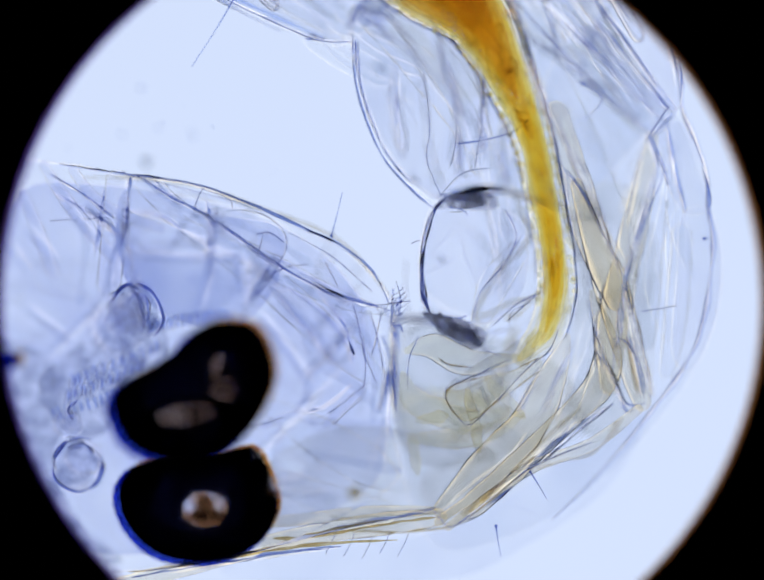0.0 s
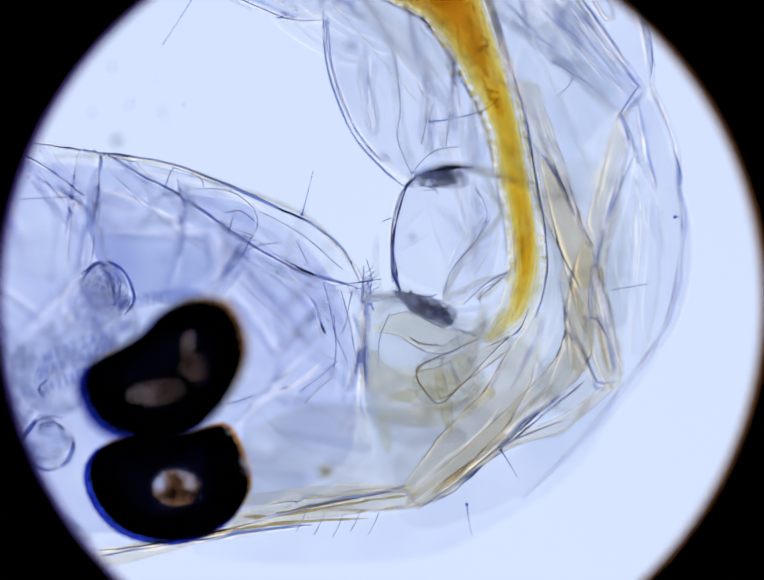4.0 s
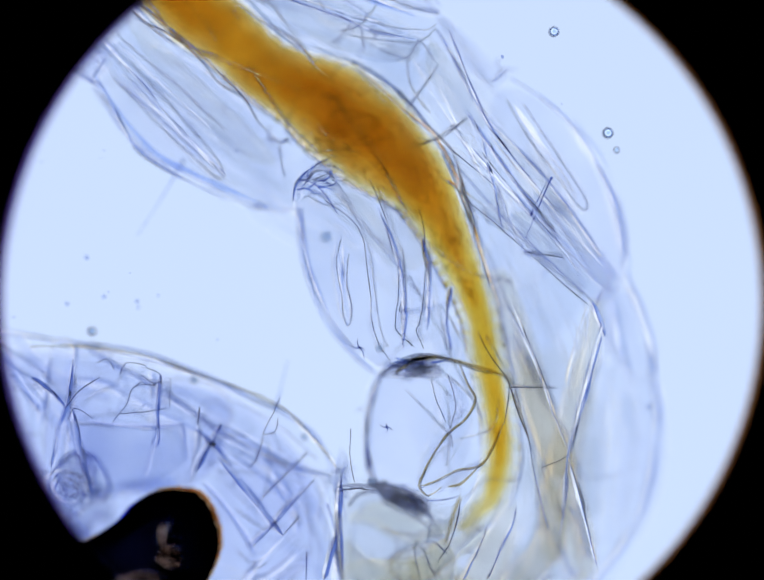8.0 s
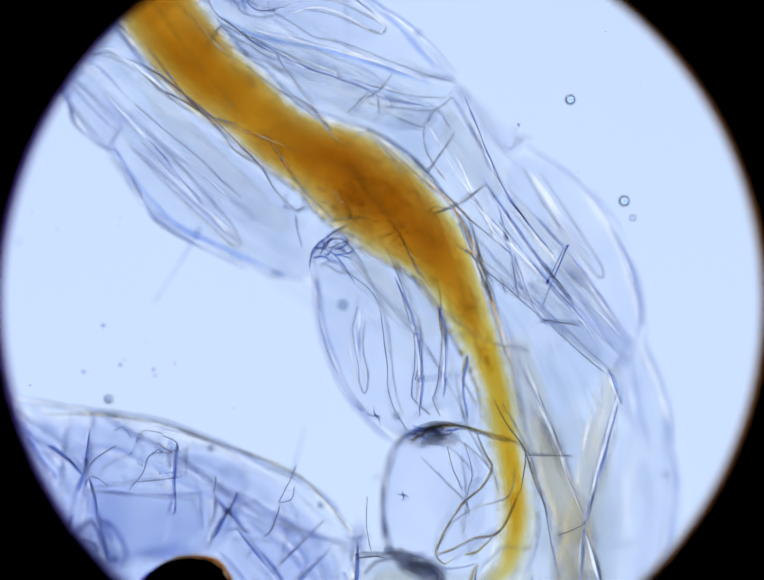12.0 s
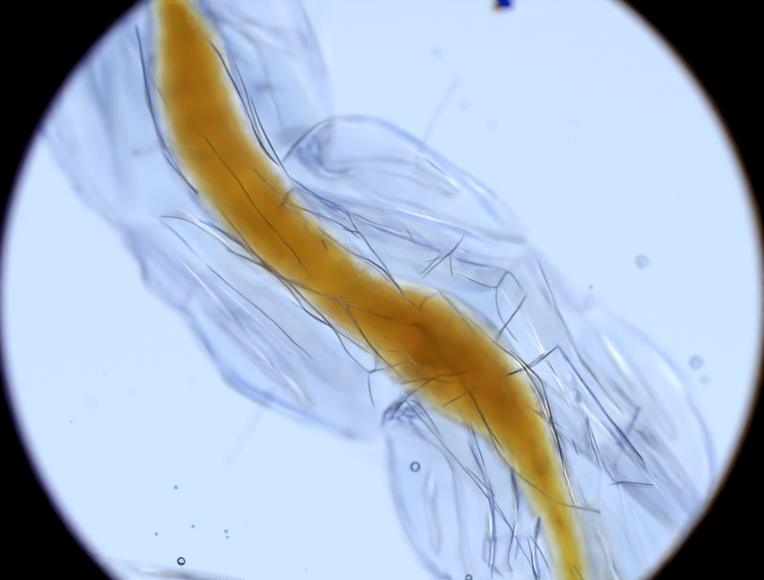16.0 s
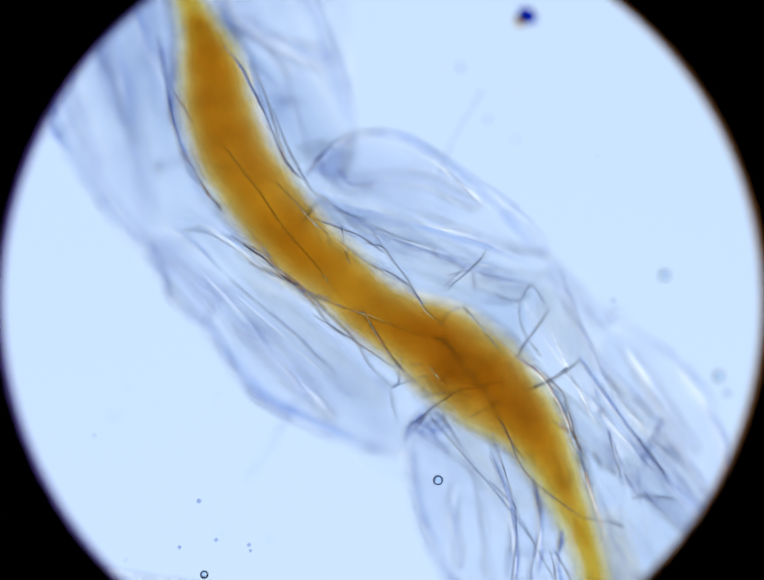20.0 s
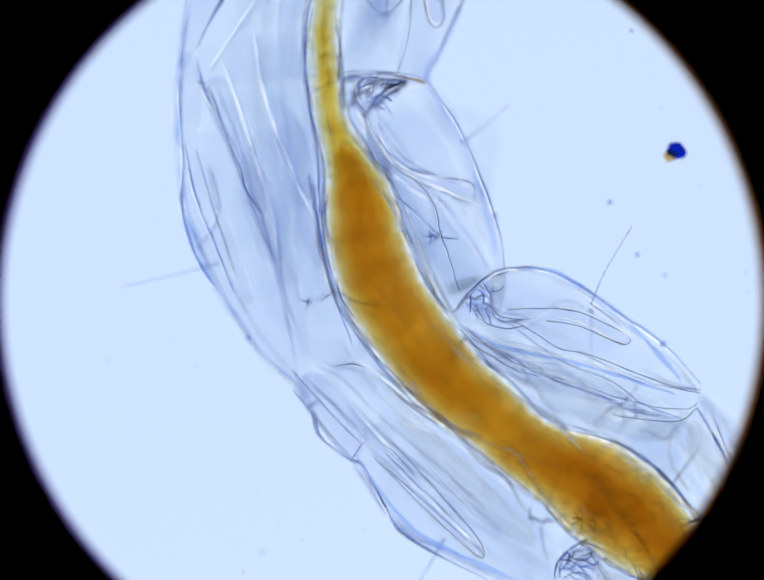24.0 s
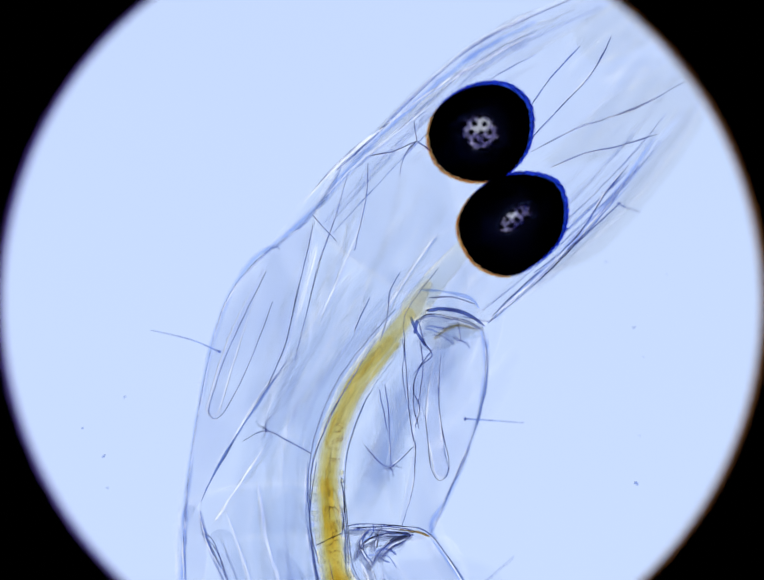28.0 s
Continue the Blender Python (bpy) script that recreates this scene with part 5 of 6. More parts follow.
plate(A, [(812, 720), (850, 672), (905, 664), (960, 684), (1010, 745), (1045, 790), (1040, 850), (988, 882), (900, 902), (830, 900), (812, 810)], 150, 8, name="gland", material=M_SOFT, label="pale yellow gland lobe")
plate(A, [(822, 812), (900, 800), (960, 802), (1020, 762), (1046, 792), (1038, 850), (985, 880), (900, 898), (835, 890)], 165, 8, name="gland", material=M_GLAND, label="pale yellow gland lobe")
folds(A, 170, 8, M_GREY, [[(827, 693), (849, 669), (887, 660), (938, 668), (969, 684), (998, 715)], [(805, 700), (806, 780), (814, 850)]], name="membrane_fold")
folds(A, 186, 2.3, M_LINE, [
    [(827, 693), (849, 667), (887, 658), (938, 664), (969, 680), (998, 711), (1017, 749)], [(916, 696), (963, 711), (1014, 756)], [(905, 680), (914, 692), (924, 688)], [(944, 690), (982, 696), (1020, 756)], [(805, 711), (808, 800), (821, 857), (837, 913), (853, 970)],
    [(1058, 686), (1089, 655), (1115, 636), (1159, 639), (1181, 633)], [(1023, 576), (1039, 629), (1058, 661)]])
folds(A, 186, 1.8, M_LINE, [
    [(928, 752), (931, 825), (935, 907), (931, 945)], [(950, 752), (982, 800), (991, 838), (988, 901), (972, 945)], [(969, 762), (1001, 800), (1014, 831), (1001, 850)], [(991, 812), (1020, 838), (1039, 857)],
    [(1026, 756), (1036, 812), (1039, 850)], [(1020, 756), (1058, 775), (1096, 793)], [(947, 750), (988, 750), (1020, 756)], [(818, 850), (862, 847)], [(849, 904), (900, 910), (950, 907)], [(878, 832), (875, 781)], [(875, 812), (834, 781)]])
folds(A, 160, 5, M_WARM, [[(900, 904), (988, 885), (1039, 860), (1051, 831)], [(1058, 670), (1039, 724), (1026, 768)]], name="gland_edge")
strew(larva, 900, 640, 1020, 780, 0.9, 0.8, 80, 5, 150, M_LINE, 1.5, 60, 170)
strew(larva, 1090, 60, 1300, 400, 1.0, 0.2, 220, 12, 152, M_RIDGE, 5, 140, 190)
# upper creases over the tail
folds(T14, 140, 6, M_WARM, [[(874, 926), (910, 902), (966, 895), (1030, 911), (1104, 934)]])
folds(T14, 150, 2.2, M_LINE, [
    [(880, 920), (912, 906), (966, 900), (1030, 915), (1104, 938)], [(956, 914), (1012, 960), (1040, 996), (1053, 1042)], [(975, 960), (984, 1033), (979, 1116)],
    [(892, 960), (966, 1033), (988, 1060)], [(1058, 849), (1104, 932), (1131, 1006), (1159, 1107)], [(1094, 923), (1113, 950), (1205, 957)],
    [(1127, 684), (1168, 679), (1223, 685)], [(930, 1140), (960, 1090), (1010, 1060), (1070, 1040), (1085, 980)], [(1021, 403), (975, 435), (910, 463)]])
folds(T14, 150, 2.2, M_LINE, [
    [(970, 820), (975, 868), (993, 904)], [(905, 930), (950, 940), (1000, 990)], [(1110, 745), (1100, 735), (1075, 728)]])
folds(T14, 150, 3.0, M_FING, [[(800, 306), (901, 398), (956, 449), (1010, 560), (1050, 690), (1085, 790)], [(1269, 785), (1242, 858), (1223, 950)], [(1301, 812), (1278, 886), (1251, 978), (1228, 1107)]])

strew(larva, 830, 700, 1000, 900, 0.4, 0.9, 130, 5, 108, M_GLAND, 14, -90, 0)
strew(larva, 830, 660, 1060, 900, 0.5, 0.9, 110, 8, 109, M_RIDGE, 4, -50, 40)
strew(larva, 880, 420, 1020, 600, 1.9, 0.6, 130, 5, 110, M_RIDGE, 5, 0, 60)
strew(larva, 1180, 250, 1420, 760, 1.75, 0.25, 260, 8, 111, M_MUSC, 20, -150, -60)
strew(larva, 850, 850, 1150, 1050, 0.4, 0.9, 130, 6, 112, M_RIDGE, 4, -80, 0)

T5 = (-83, 112)
limb(T5, [(1010, 800, 14), (975, 850, 30), (920, 890, 40), (870, 930, 42), (858, 960, 30), (870, 975, 14)], 0, M_BEIGE, name="gland", label="pale beige lobe behind the gut")
folds(T5, 5, 2.6, M_FOLD, [[(1062, 790), (1045, 830), (1010, 860), (970, 900), (930, 940), (890, 978), (870, 982), (850, 960)], [(850, 960), (834, 940), (832, 915), (850, 900), (900, 880), (960, 850)]])
folds(T5, -80, 5.0, M_FOLD, [[(862, 1188), (920, 1140), (980, 1095), (1040, 1030), (1100, 985), (1165, 950)], [(1205, 800), (1222, 860), (1236, 925)], [(1130, 810), (1165, 870), (1185, 920), (1202, 955), (1222, 955)]])
folds(T5, -80, 3.0, M_WARM, [[(875, 1180), (960, 1090), (1040, 1010), (1110, 950)], [(1020, 1075), (1080, 1055), (1130, 1045), (1170, 1005), (1195, 970)], [(1200, 800), (1214, 860), (1228, 920)]])
folds(T5, -70, 4.6, M_FOLD, [[(1204, 12), (1250, 75), (1285, 150), (1302, 219), (1313, 288), (1319, 345), (1354, 426), (1368, 489), (1370, 541), (1380, 620), (1362, 760), (1330, 850), (1250, 960), (1150, 1080), (1050, 1180)]], name="wall_edge")
folds(T5, -65, 4.4, M_FOLD, [[(1020, 270), (1048, 350), (1065, 440), (1080, 480), (1085, 550)], [(1080, 460), (1130, 540), (1155, 600)], [(1285, 360), (1300, 450), (1325, 550)], [(1252, 395), (1297, 345)], [(1150, 160), (1200, 230), (1260, 300), (1297, 345)]])
folds(T5, -75, 4.0, M_FING, [[(1195, 20), (1242, 85), (1276, 160), (1293, 225), (1304, 290)], [(1245, 400), (1225, 480), (1205, 580)], [(1120, 60), (1180, 160), (1230, 200)]], name="ridge")
folds(T5, -75, 4.5, M_FING, [[(868, 1182), (930, 1118), (1000, 1055), (1070, 1000)], [(815, 1170), (880, 1110), (960, 1050), (1000, 1000)]], name="ridge")

# dense tissue deep in the tail
for z, pts in ((-140, [(800, 670), (900, 650), (1010, 690), (1100, 720), (1180, 800), (1100, 900), (950, 960), (830, 920)]),
               (-160, [(1185, 400), (1290, 380), (1345, 480), (1340, 640), (1330, 800), (1220, 900), (1160, 800), (1180, 600)]),
               (-190, [(870, 980), (1010, 900), (1150, 820), (1230, 760), (1240, 830), (1130, 940), (980, 1050), (890, 1060)])):
    plate(A, pts, z, 8, name="deep_tissue", material=M_BEIGE, label="greyish tissue deep in the tail")

# thickened rims of the lobes and of the gut
folds(B, 20, 3.4, M_RIM, [[(641, 180), (650, 300), (700, 430), (760, 500), (808, 542)], [(650, 190), (660, 300), (709, 425), (766, 492)], [(806, 545), (787, 600), (782, 680), (792, 730)]], name="rim")
folds(E, 0, 2.4, M_RIM, [[(600, 790), (640, 870), (700, 935), (800, 990), (930, 1047), (1005, 1052)],
                         [(234, 140), (240, 260), (300, 410), (390, 560), (465, 632), (500, 690), (580, 784)], [(1012, 1050), (1018, 1110), (1035, 1190)]], name="rim")
folds(G, 10, 2.4, M_RIM, [[(990, 670), (998, 760), (975, 880), (930, 990), (885, 1094)], [(575, 512), (555, 512), (480, 590), (440, 690), (405, 860), (380, 1050), (382, 1120)], [(700, 345), (640, 440), (560, 512)],
                          [(690, 350), (760, 288), (880, 170), (1000, 78), (1180, -5)]], name="rim")
folds(D, 10, 2.2, M_RIM, [[(640, 268), (690, 252), (760, 258), (850, 300), (950, 380), (1030, 440), (1084, 502)], [(372, 640), (400, 690), (460, 770), (560, 830), (700, 892)], [(1230, 630), (1330, 700), (1400, 790), (1450, 900), (1475, 1000)],
                          [(110, 250), (180, 380), (262, 480), (300, 560), (370, 638)]], name="rim")
strew(larva, 420, -1640, 640, -1380, 2.2, 0.15, 260, 14, 121, M_MUSC, 20, -140, -50)
strew(larva, 300, -1500, 500, -1150, 1.75, 0.2, 240, 12, 122, M_MUSC, 18, -140, -50)
strew(larva, 720, -1730, 900, -1950, -0.7, 0.25, 260, 9, 126, M_MUSC, 18, -190, -90)


def beside(sheet, pts, offs, z, r, material, seed, parent=None):
    """Creases that follow a leading line at some distance."""
    rng = random.Random(seed)
    p = spline(pts, 5)
    for off in offs:
        a = rng.randrange(0, len(p) // 3)
        c = len(p) - rng.randrange(0, len(p) // 3)
        t = np.gradient(p[a:c], axis=0)
        t /= np.linalg.norm(t, axis=1)[:, None]
        q = p[a:c] + np.stack([-t[:, 1], t[:, 0]], 1) * (off + np.linspace(rng.uniform(-6, 6), rng.uniform(-8, 8), c - a))[:, None]
        line("crease", sheet, [tuple(v) for v in q[::3]], z + rng.uniform(-30, 20), r * rng.uniform(0.6, 1.1), material, parent or larva)


RIGHT_CHEEK = [(990, 665), (1090, 582), (1200, 480), (1290, 390), (1370, 300), (1440, 210)]
LEFT_CHEEK = [(640, 440), (760, 308), (880, 190), (1000, 95), (1120, 35), (1240, -20)]
T26 = (483, 1578)
for pts in ([(550, 500, 20), (580, 640, 55), (620, 800, 60), (660, 950, 50), (720, 1110, 20)], [(610, 60, 20), (630, 200, 50), (600, 360, 45), (560, 470, 16)], [(740, 60, 20), (680, 260, 46), (620, 400, 40), (560, 500, 10)],
            [(770, 620, 14), (800, 740, 32), (860, 830, 30), (930, 960, 34), (1020, 1060, 34), (1120, 1120, 14)], [(850, 250, 10), (850, 420, 34), (800, 540, 20)], [(820, 420, 8), (810, 500, 24), (790, 590, 12)]):
    limb(T26, pts, -130, M_HAZE, "deep_tissue")
folds(T26, 38, 1.3, M_FOLD, [[(1090, 1010), (1060, 1040), (1100, 1110)], [(1040, 1030), (1080, 1090), (1130, 1100)]])
T24 = (423, 1125)
# broad flat strips of tissue between the creases
for sheet, z, pts in ((T8, 85, [(905, 296), (960, 340), (1020, 385), (1035, 470), (990, 450), (940, 395)]),
                      (T8, 80, [(1046, 440), (1100, 470), (1200, 575), (1180, 590), (1100, 520)]), (D, 140, [(600, 380), (690, 410), (780, 430), (890, 500), (850, 515), (740, 480), (640, 440)]),
                      (D, 120, [(620, 470), (720, 500), (880, 545), (1010, 590), (950, 600), (820, 560), (700, 520)])):
    plate(sheet, pts, z, 4, name="muscle_strip", material=M_HAZE)
for sheet, z, pts in ((T24, 10, [(900, 640), (1000, 720), (1150, 760), (1330, 820), (1250, 850), (1100, 800), (980, 730)]), (T24, 10, [(760, 930), (900, 1050), (1050, 1110), (1000, 1060), (850, 950), (720, 830)]),
                      (T24, 15, [(420, 180), (470, 170), (520, 330), (580, 520), (530, 520), (470, 320)]), (T24, 5, [(560, 200), (620, 260), (650, 420), (670, 560), (630, 520), (590, 380)])):
    plate(sheet, pts, z, 4, name="muscle_strip", material=M_HAZE)
folds(T24, 42, 2.2, M_LINE, [[(640, 20), (627, 120), (634, 200), (650, 300), (655, 400), (662, 480), (680, 560)], [(697, 70), (698, 110), (704, 180), (706, 230)], [(692, 165), (660, 180), (640, 190)], [(666, 220), (674, 260), (680, 285)], [(672, 405), (666, 430), (672, 470)],
    [(407, 165), (432, 187), (468, 288), (497, 374), (533, 432)], [(403, 309), (439, 432), (482, 561)]])
# crumpled joints of the first segments
for pts in ([(899, 620), (859, 633), (829, 659), (811, 689)], [(894, 624), (842, 624), (798, 641), (781, 672)], [(894, 618), (859, 615), (816, 611), (768, 611)], [(885, 633), (851, 650), (833, 672)],
            [(838, 602), (824, 628), (820, 654)], [(807, 611), (790, 637), (798, 667), (816, 689)], [(900, 622), (872, 626), (846, 640)]):
    line("joint_strand", T26, pts, 28, 2.4, M_LINE, larva, "dark crumpled strand of the joint")
    line("joint_strand", T26, [(x - 4, y + 6) for x, y in pts], 5, 8.0, M_GREY, larva, "greyish strand of the joint")
    crease("joint_strand", T26, [(x + 3, y - 4) for x, y in pts], 30, 3.5, larva)
line("joint_band", T26, [(806, 680), (812, 715), (830, 750), (851, 785), (866, 820)], -5, 12, M_GREY, larva, "greyish band beside the gut")
line("joint_rim", T26, [(872, 610), (900, 613), (934, 624)], 34, 3.5, M_CREASE, larva, "amber rim of the joint")
folds(T26, 44, 2.6, M_LINE, [[(816, 694), (833, 733), (868, 776), (912, 803), (964, 816), (1016, 824), (1034, 838), (1032, 864)], [(768, 611), (816, 604), (872, 606), (905, 614)]])
folds(T26, 46, 2.6, M_LINE, [[(877, 218), (881, 253), (877, 288), (885, 349)], [(925, 235), (938, 253), (912, 279), (899, 323), (912, 357), (903, 401)], [(829, 323), (838, 366), (846, 410)], [(798, 436), (833, 475), (849, 480)]])
line("joint_strand", T26, [(925, 160), (973, 158), (1016, 171), (1047, 193)], 44, 5.0, M_LINE, larva, "dark crumpled strand of the joint")
line("joint_strand", T26, [(894, 174), (907, 205), (925, 235)], 44, 4.5, M_LINE, larva, "dark crumpled strand of the joint")
line("joint_strand", T26, [(907, 179), (902, 209)], 40, 4.5, M_LINE, larva, "dark crumpled strand of the joint")
# blue fringe of the joint, painted as a tinted line
line("soft_edge", T26, [(912, 118), (964, 122), (1016, 135), (1034, 157)], 30, 4.5, M_EDGE, larva)
line("joint_rim", T26, [(940, 220), (985, 192), (1042, 200)], -10, 6.0, M_WARM, larva, "amber rim of the joint")
plate(G, [(852, 642), (920, 640), (985, 664), (962, 692), (905, 718), (872, 700)], 18, 4, name="joint_membrane", material=M_BEIGE, label="crumpled greyish joint membrane")
folds(G, 24, 3.0, M_FOLD, [[(858, 665), (880, 650), (920, 654), (960, 664), (988, 678)]])
plate(T24, [(1004, 556), (1036, 560), (1036, 600), (1024, 640), (1050, 655), (1000, 640), (1008, 600)], 25, 4, name="joint_membrane", material=M_BEIGE, label="crumpled greyish joint membrane")
folds(T24, 20, 6.0, M_FING, [[(454, 115), (504, 266), (547, 403), (576, 561)], [(520, 60), (540, 200), (600, 353), (648, 446)], [(775, 240), (790, 300), (830, 345), (900, 365), (965, 385)], [(730, 220), (745, 260), (760, 320), (800, 355), (860, 395), (920, 420)]], name="ridge")
beside(G, RIGHT_CHEEK, (-10, -22, -34, -48, -64), 5, 2.2, M_FOLD, 131)
beside(G, RIGHT_CHEEK, (-16, -30, -42, -56, -75, -95), -10, 6, M_RIDGE, 132)
beside(G, LEFT_CHEEK, (14, 26, 40, 60), 5, 1.8, M_FOLD, 133)
beside(G, LEFT_CHEEK, (8, 20, 34, 50, 75), -10, 6, M_RIDGE, 134)

# ---- edges of the gut ----
def gut_edge(first, last, side, share, z, w, material=None):
    """A crease or a beaded margin along one flank of the gut."""
    p = spline(GUT, 8)[first * 8:last * 8 + 1]
    t = np.gradient(p[:, :2], axis=0)
    t /= np.linalg.norm(t, axis=1)[:, None]
    q = p[:, :2] + np.stack([-t[:, 1], t[:, 0]], 1) * (side * share * p[:, 2])[:, None]
    pts = [tuple(v) for v in q[::3]]
    if material:
        line("gut_edge", (0, 0), pts, z, w, material, larva)
    else:
        crease("gut_edge", (0, 0), pts, z, w, larva, lit=1.3, dim=0.95)
    return q


for first, last, side, share, z, w in ((2, 9, 1, 1.14, 10, 3.6), (8, 13, 1, 1.07, 40, 4.5), (12, 17, 1, 1.15, 25, 2.4), (17, 22, 1, 1.1, 30, 3.4), (18, 22, 1, 1.13, 10, 7), (21, 27, 1, 1.2, 20, 1.6),
                                       (9, 13, -1, 1.06, 40, 2.4), (13, 17, -1, 1.18, 20, 2), (16, 22, -1, 1.12, 30, 2.6), (21, 28, -1, 1.35, 25, 1.6), (3, 9, -1, 1.14, 20, 1.8)):
    gut_edge(first, last, side, share, z, w)
for first, last, side, share, z in ((2, 10, 1, 1.18, 14), (8, 12, 1, 1.12, 45), (6, 13, -1, 1.08, 45), (16, 22, -1, 1.16, 40), (20, 28, -1, 1.38, 30), (21, 26, 1, 1.22, 26)):
    gut_edge(first, last, side, share, z, 0.9, M_LINE)
# beads of cells along the margin of the swelling
rng = random.Random(31)
for first, last, side in ((6, 13, -1),):
    q = gut_edge(first, last, side, 1.02, 30, 1.0, M_CREASE)
    for x, y in q[::2]:
        r = rng.uniform(4, 8)
        part("gut_cell", ball_mesh(x + rng.uniform(-3, 3), y + rng.uniform(-3, 3), 35, r, r * 0.8, r * 0.8, 6, 10, rng.uniform(0, 3), 0.2), M_BEAD, larva)

# ---- threads and creases of the upper skin over the middle of the body ----
folds(D, 74, 2.0, M_LINE, [
    [(500, 65), (525, 90), (545, 130), (550, 165), (562, 200), (575, 240), (590, 290)],
    [(635, 268), (655, 300), (652, 335)], [(625, 320), (640, 350), (660, 362), (690, 368), (725, 362)], [(660, 330), (680, 345), (720, 350)],
    [(595, 370), (625, 405), (660, 425), (700, 450), (750, 465), (800, 470), (850, 485), (900, 505), (940, 515), (1000, 530), (1060, 532), (1080, 520)],
    [(700, 350), (750, 380), (795, 408), (850, 420), (900, 437), (960, 462), (1040, 490), (1085, 500)],
    [(335, 445), (370, 440), (400, 450), (440, 480), (480, 520), (540, 560)]])
folds(D, 68, 1.8, M_LINE, [
    [(905, 545), (950, 552), (1040, 558), (1078, 530)], [(1180, 908), (1250, 960), (1300, 1010), (1400, 1090)], [(860, 830), (890, 880), (925, 940), (945, 1000), (955, 1080), (965, 1150), (980, 1185)],
    [(960, 860), (980, 920)], [(1010, 980), (1015, 1050), (1010, 1110), (1012, 1150), (1030, 1185)], [(1065, 970), (1068, 1050), (1060, 1110)], [(805, 880), (830, 870), (860, 885)], [(815, 872), (850, 892), (885, 890)]])
folds(D, 50, 3.2, M_FOLD, [
    [(455, 90), (500, 130), (530, 160), (555, 180), (590, 185)],
    [(1080, 530), (1110, 580), (1150, 660), (1190, 720), (1260, 790), (1330, 870), (1400, 970), (1445, 1030)], [(1150, 790), (1200, 830), (1260, 890), (1330, 960), (1400, 1040), (1440, 1070)],
    [(797, 880), (800, 850), (820, 818), (850, 808), (890, 825)]])
finger(D, [(480, 50), (560, 70), (625, 98)], 16, -30)
finger(D, [(720, 368), (790, 337), (850, 347), (925, 388)], 14, 60)
folds(T24, 50, 2.0, M_LINE, [
    [(622, 150), (635, 220), (650, 300), (655, 400), (655, 460), (665, 530), (680, 590), (700, 640), (740, 700), (800, 760), (870, 830), (960, 910), (1050, 980), (1120, 1040), (1150, 1080)], [(690, 110), (700, 170), (695, 200)], [(405, 165), (435, 200), (460, 270), (490, 340), (510, 400), (540, 440)], [(672, 400), (668, 450), (675, 500)],
    [(690, 570), (700, 610), (725, 650)]])
folds(T24, 50, 2.0, M_LINE, [
    [(655, 620), (690, 600), (730, 620), (780, 625)], [(600, 760), (680, 850), (740, 910)], [(780, 950), (860, 1020), (950, 1100), (1000, 1140)], [(1040, 660), (1150, 740), (1250, 780), (1320, 830), (1400, 860)],
    [(1190, 720), (1300, 780), (1380, 795), (1440, 800)]])
folds(T24, 42, 3.4, M_FOLD, [
    [(700, 150), (740, 146), (800, 150), (860, 158), (900, 200), (945, 270), (980, 350), (1010, 430), (1030, 500), (1035, 550)],
    [(1015, 555), (1080, 550), (1140, 562), (1200, 595), (1280, 650), (1370, 715), (1440, 790)], [(380, 300), (400, 400), (440, 500), (480, 600)],
    [(375, 100), (368, 200), (375, 330), (372, 420), (390, 500), (420, 560), (450, 600)], [(600, 800), (640, 850), (660, 900), (720, 945), (745, 960), (790, 1040), (820, 1090), (900, 1140), (1000, 1190)]])
finger(T24, [(775, 255), (800, 310), (840, 348), (900, 375), (962, 400)], 15, 30)
spider(T24, 885, 485, 26, 45, 12)

# ---- upper skin over the middle of the body ----
folds(D, 176, 2.4, M_LINE, [
    [(385, 260), (420, 280), (450, 320), (490, 370), (530, 430), (580, 490), (610, 525), (640, 570)], [(705, 470), (740, 480), (760, 505), (800, 560), (830, 610), (870, 640)], [(905, 600), (940, 640), (980, 690)],
    [(980, 830), (1000, 870), (1020, 920), (1050, 960), (1100, 1000), (1150, 1035)], [(840, 670), (860, 668), (890, 695), (920, 735), (950, 770), (990, 810)], [(805, 840), (830, 820), (870, 790), (905, 770), (930, 770), (990, 752)],
    [(910, 835), (945, 815), (985, 795)], [(430, 455), (470, 485), (500, 505), (530, 535), (570, 560)]])
folds(D, 176, 1.8, M_LINE, [
    [(305, 150), (330, 190), (350, 225)], [(330, 280), (370, 350), (410, 405)], [(520, 345), (560, 385), (600, 430), (625, 450), (632, 475)], [(570, 430), (585, 415), (600, 400)],
    [(655, 435), (662, 470)], [(668, 480), (665, 495), (674, 515)], [(600, 420), (650, 440), (700, 460), (740, 490)], [(860, 640), (875, 615), (900, 602)]])
folds(D, 176, 1.8, M_LINE, [
    [(870, 570), (890, 550), (912, 532), (945, 500)], [(600, 580), (650, 600), (700, 618), (760, 640), (830, 665)], [(700, 610), (750, 690), (780, 730)], [(600, 620), (680, 670), (760, 725)],
    [(778, 705), (772, 760)], [(760, 770), (778, 760), (835, 742)], [(835, 725), (850, 745), (870, 760)], [(800, 720), (825, 722)]])
folds(D, 156, 1.8, M_LINE, [
    [(1018, 695), (1040, 665), (1070, 630)], [(1020, 600), (1030, 575), (1045, 560)], [(1040, 770), (1080, 755), (1120, 725)], [(1150, 1035), (1200, 1045), (1235, 1052)], [(1010, 1020), (1030, 1050), (1050, 1085), (1080, 1140), (1110, 1190)],
    [(1090, 1100), (1110, 1130), (1130, 1170)], [(1175, 900), (1188, 935)], [(960, 960), (990, 990), (1020, 1020)], [(330, 445), (380, 450), (430, 480)]])
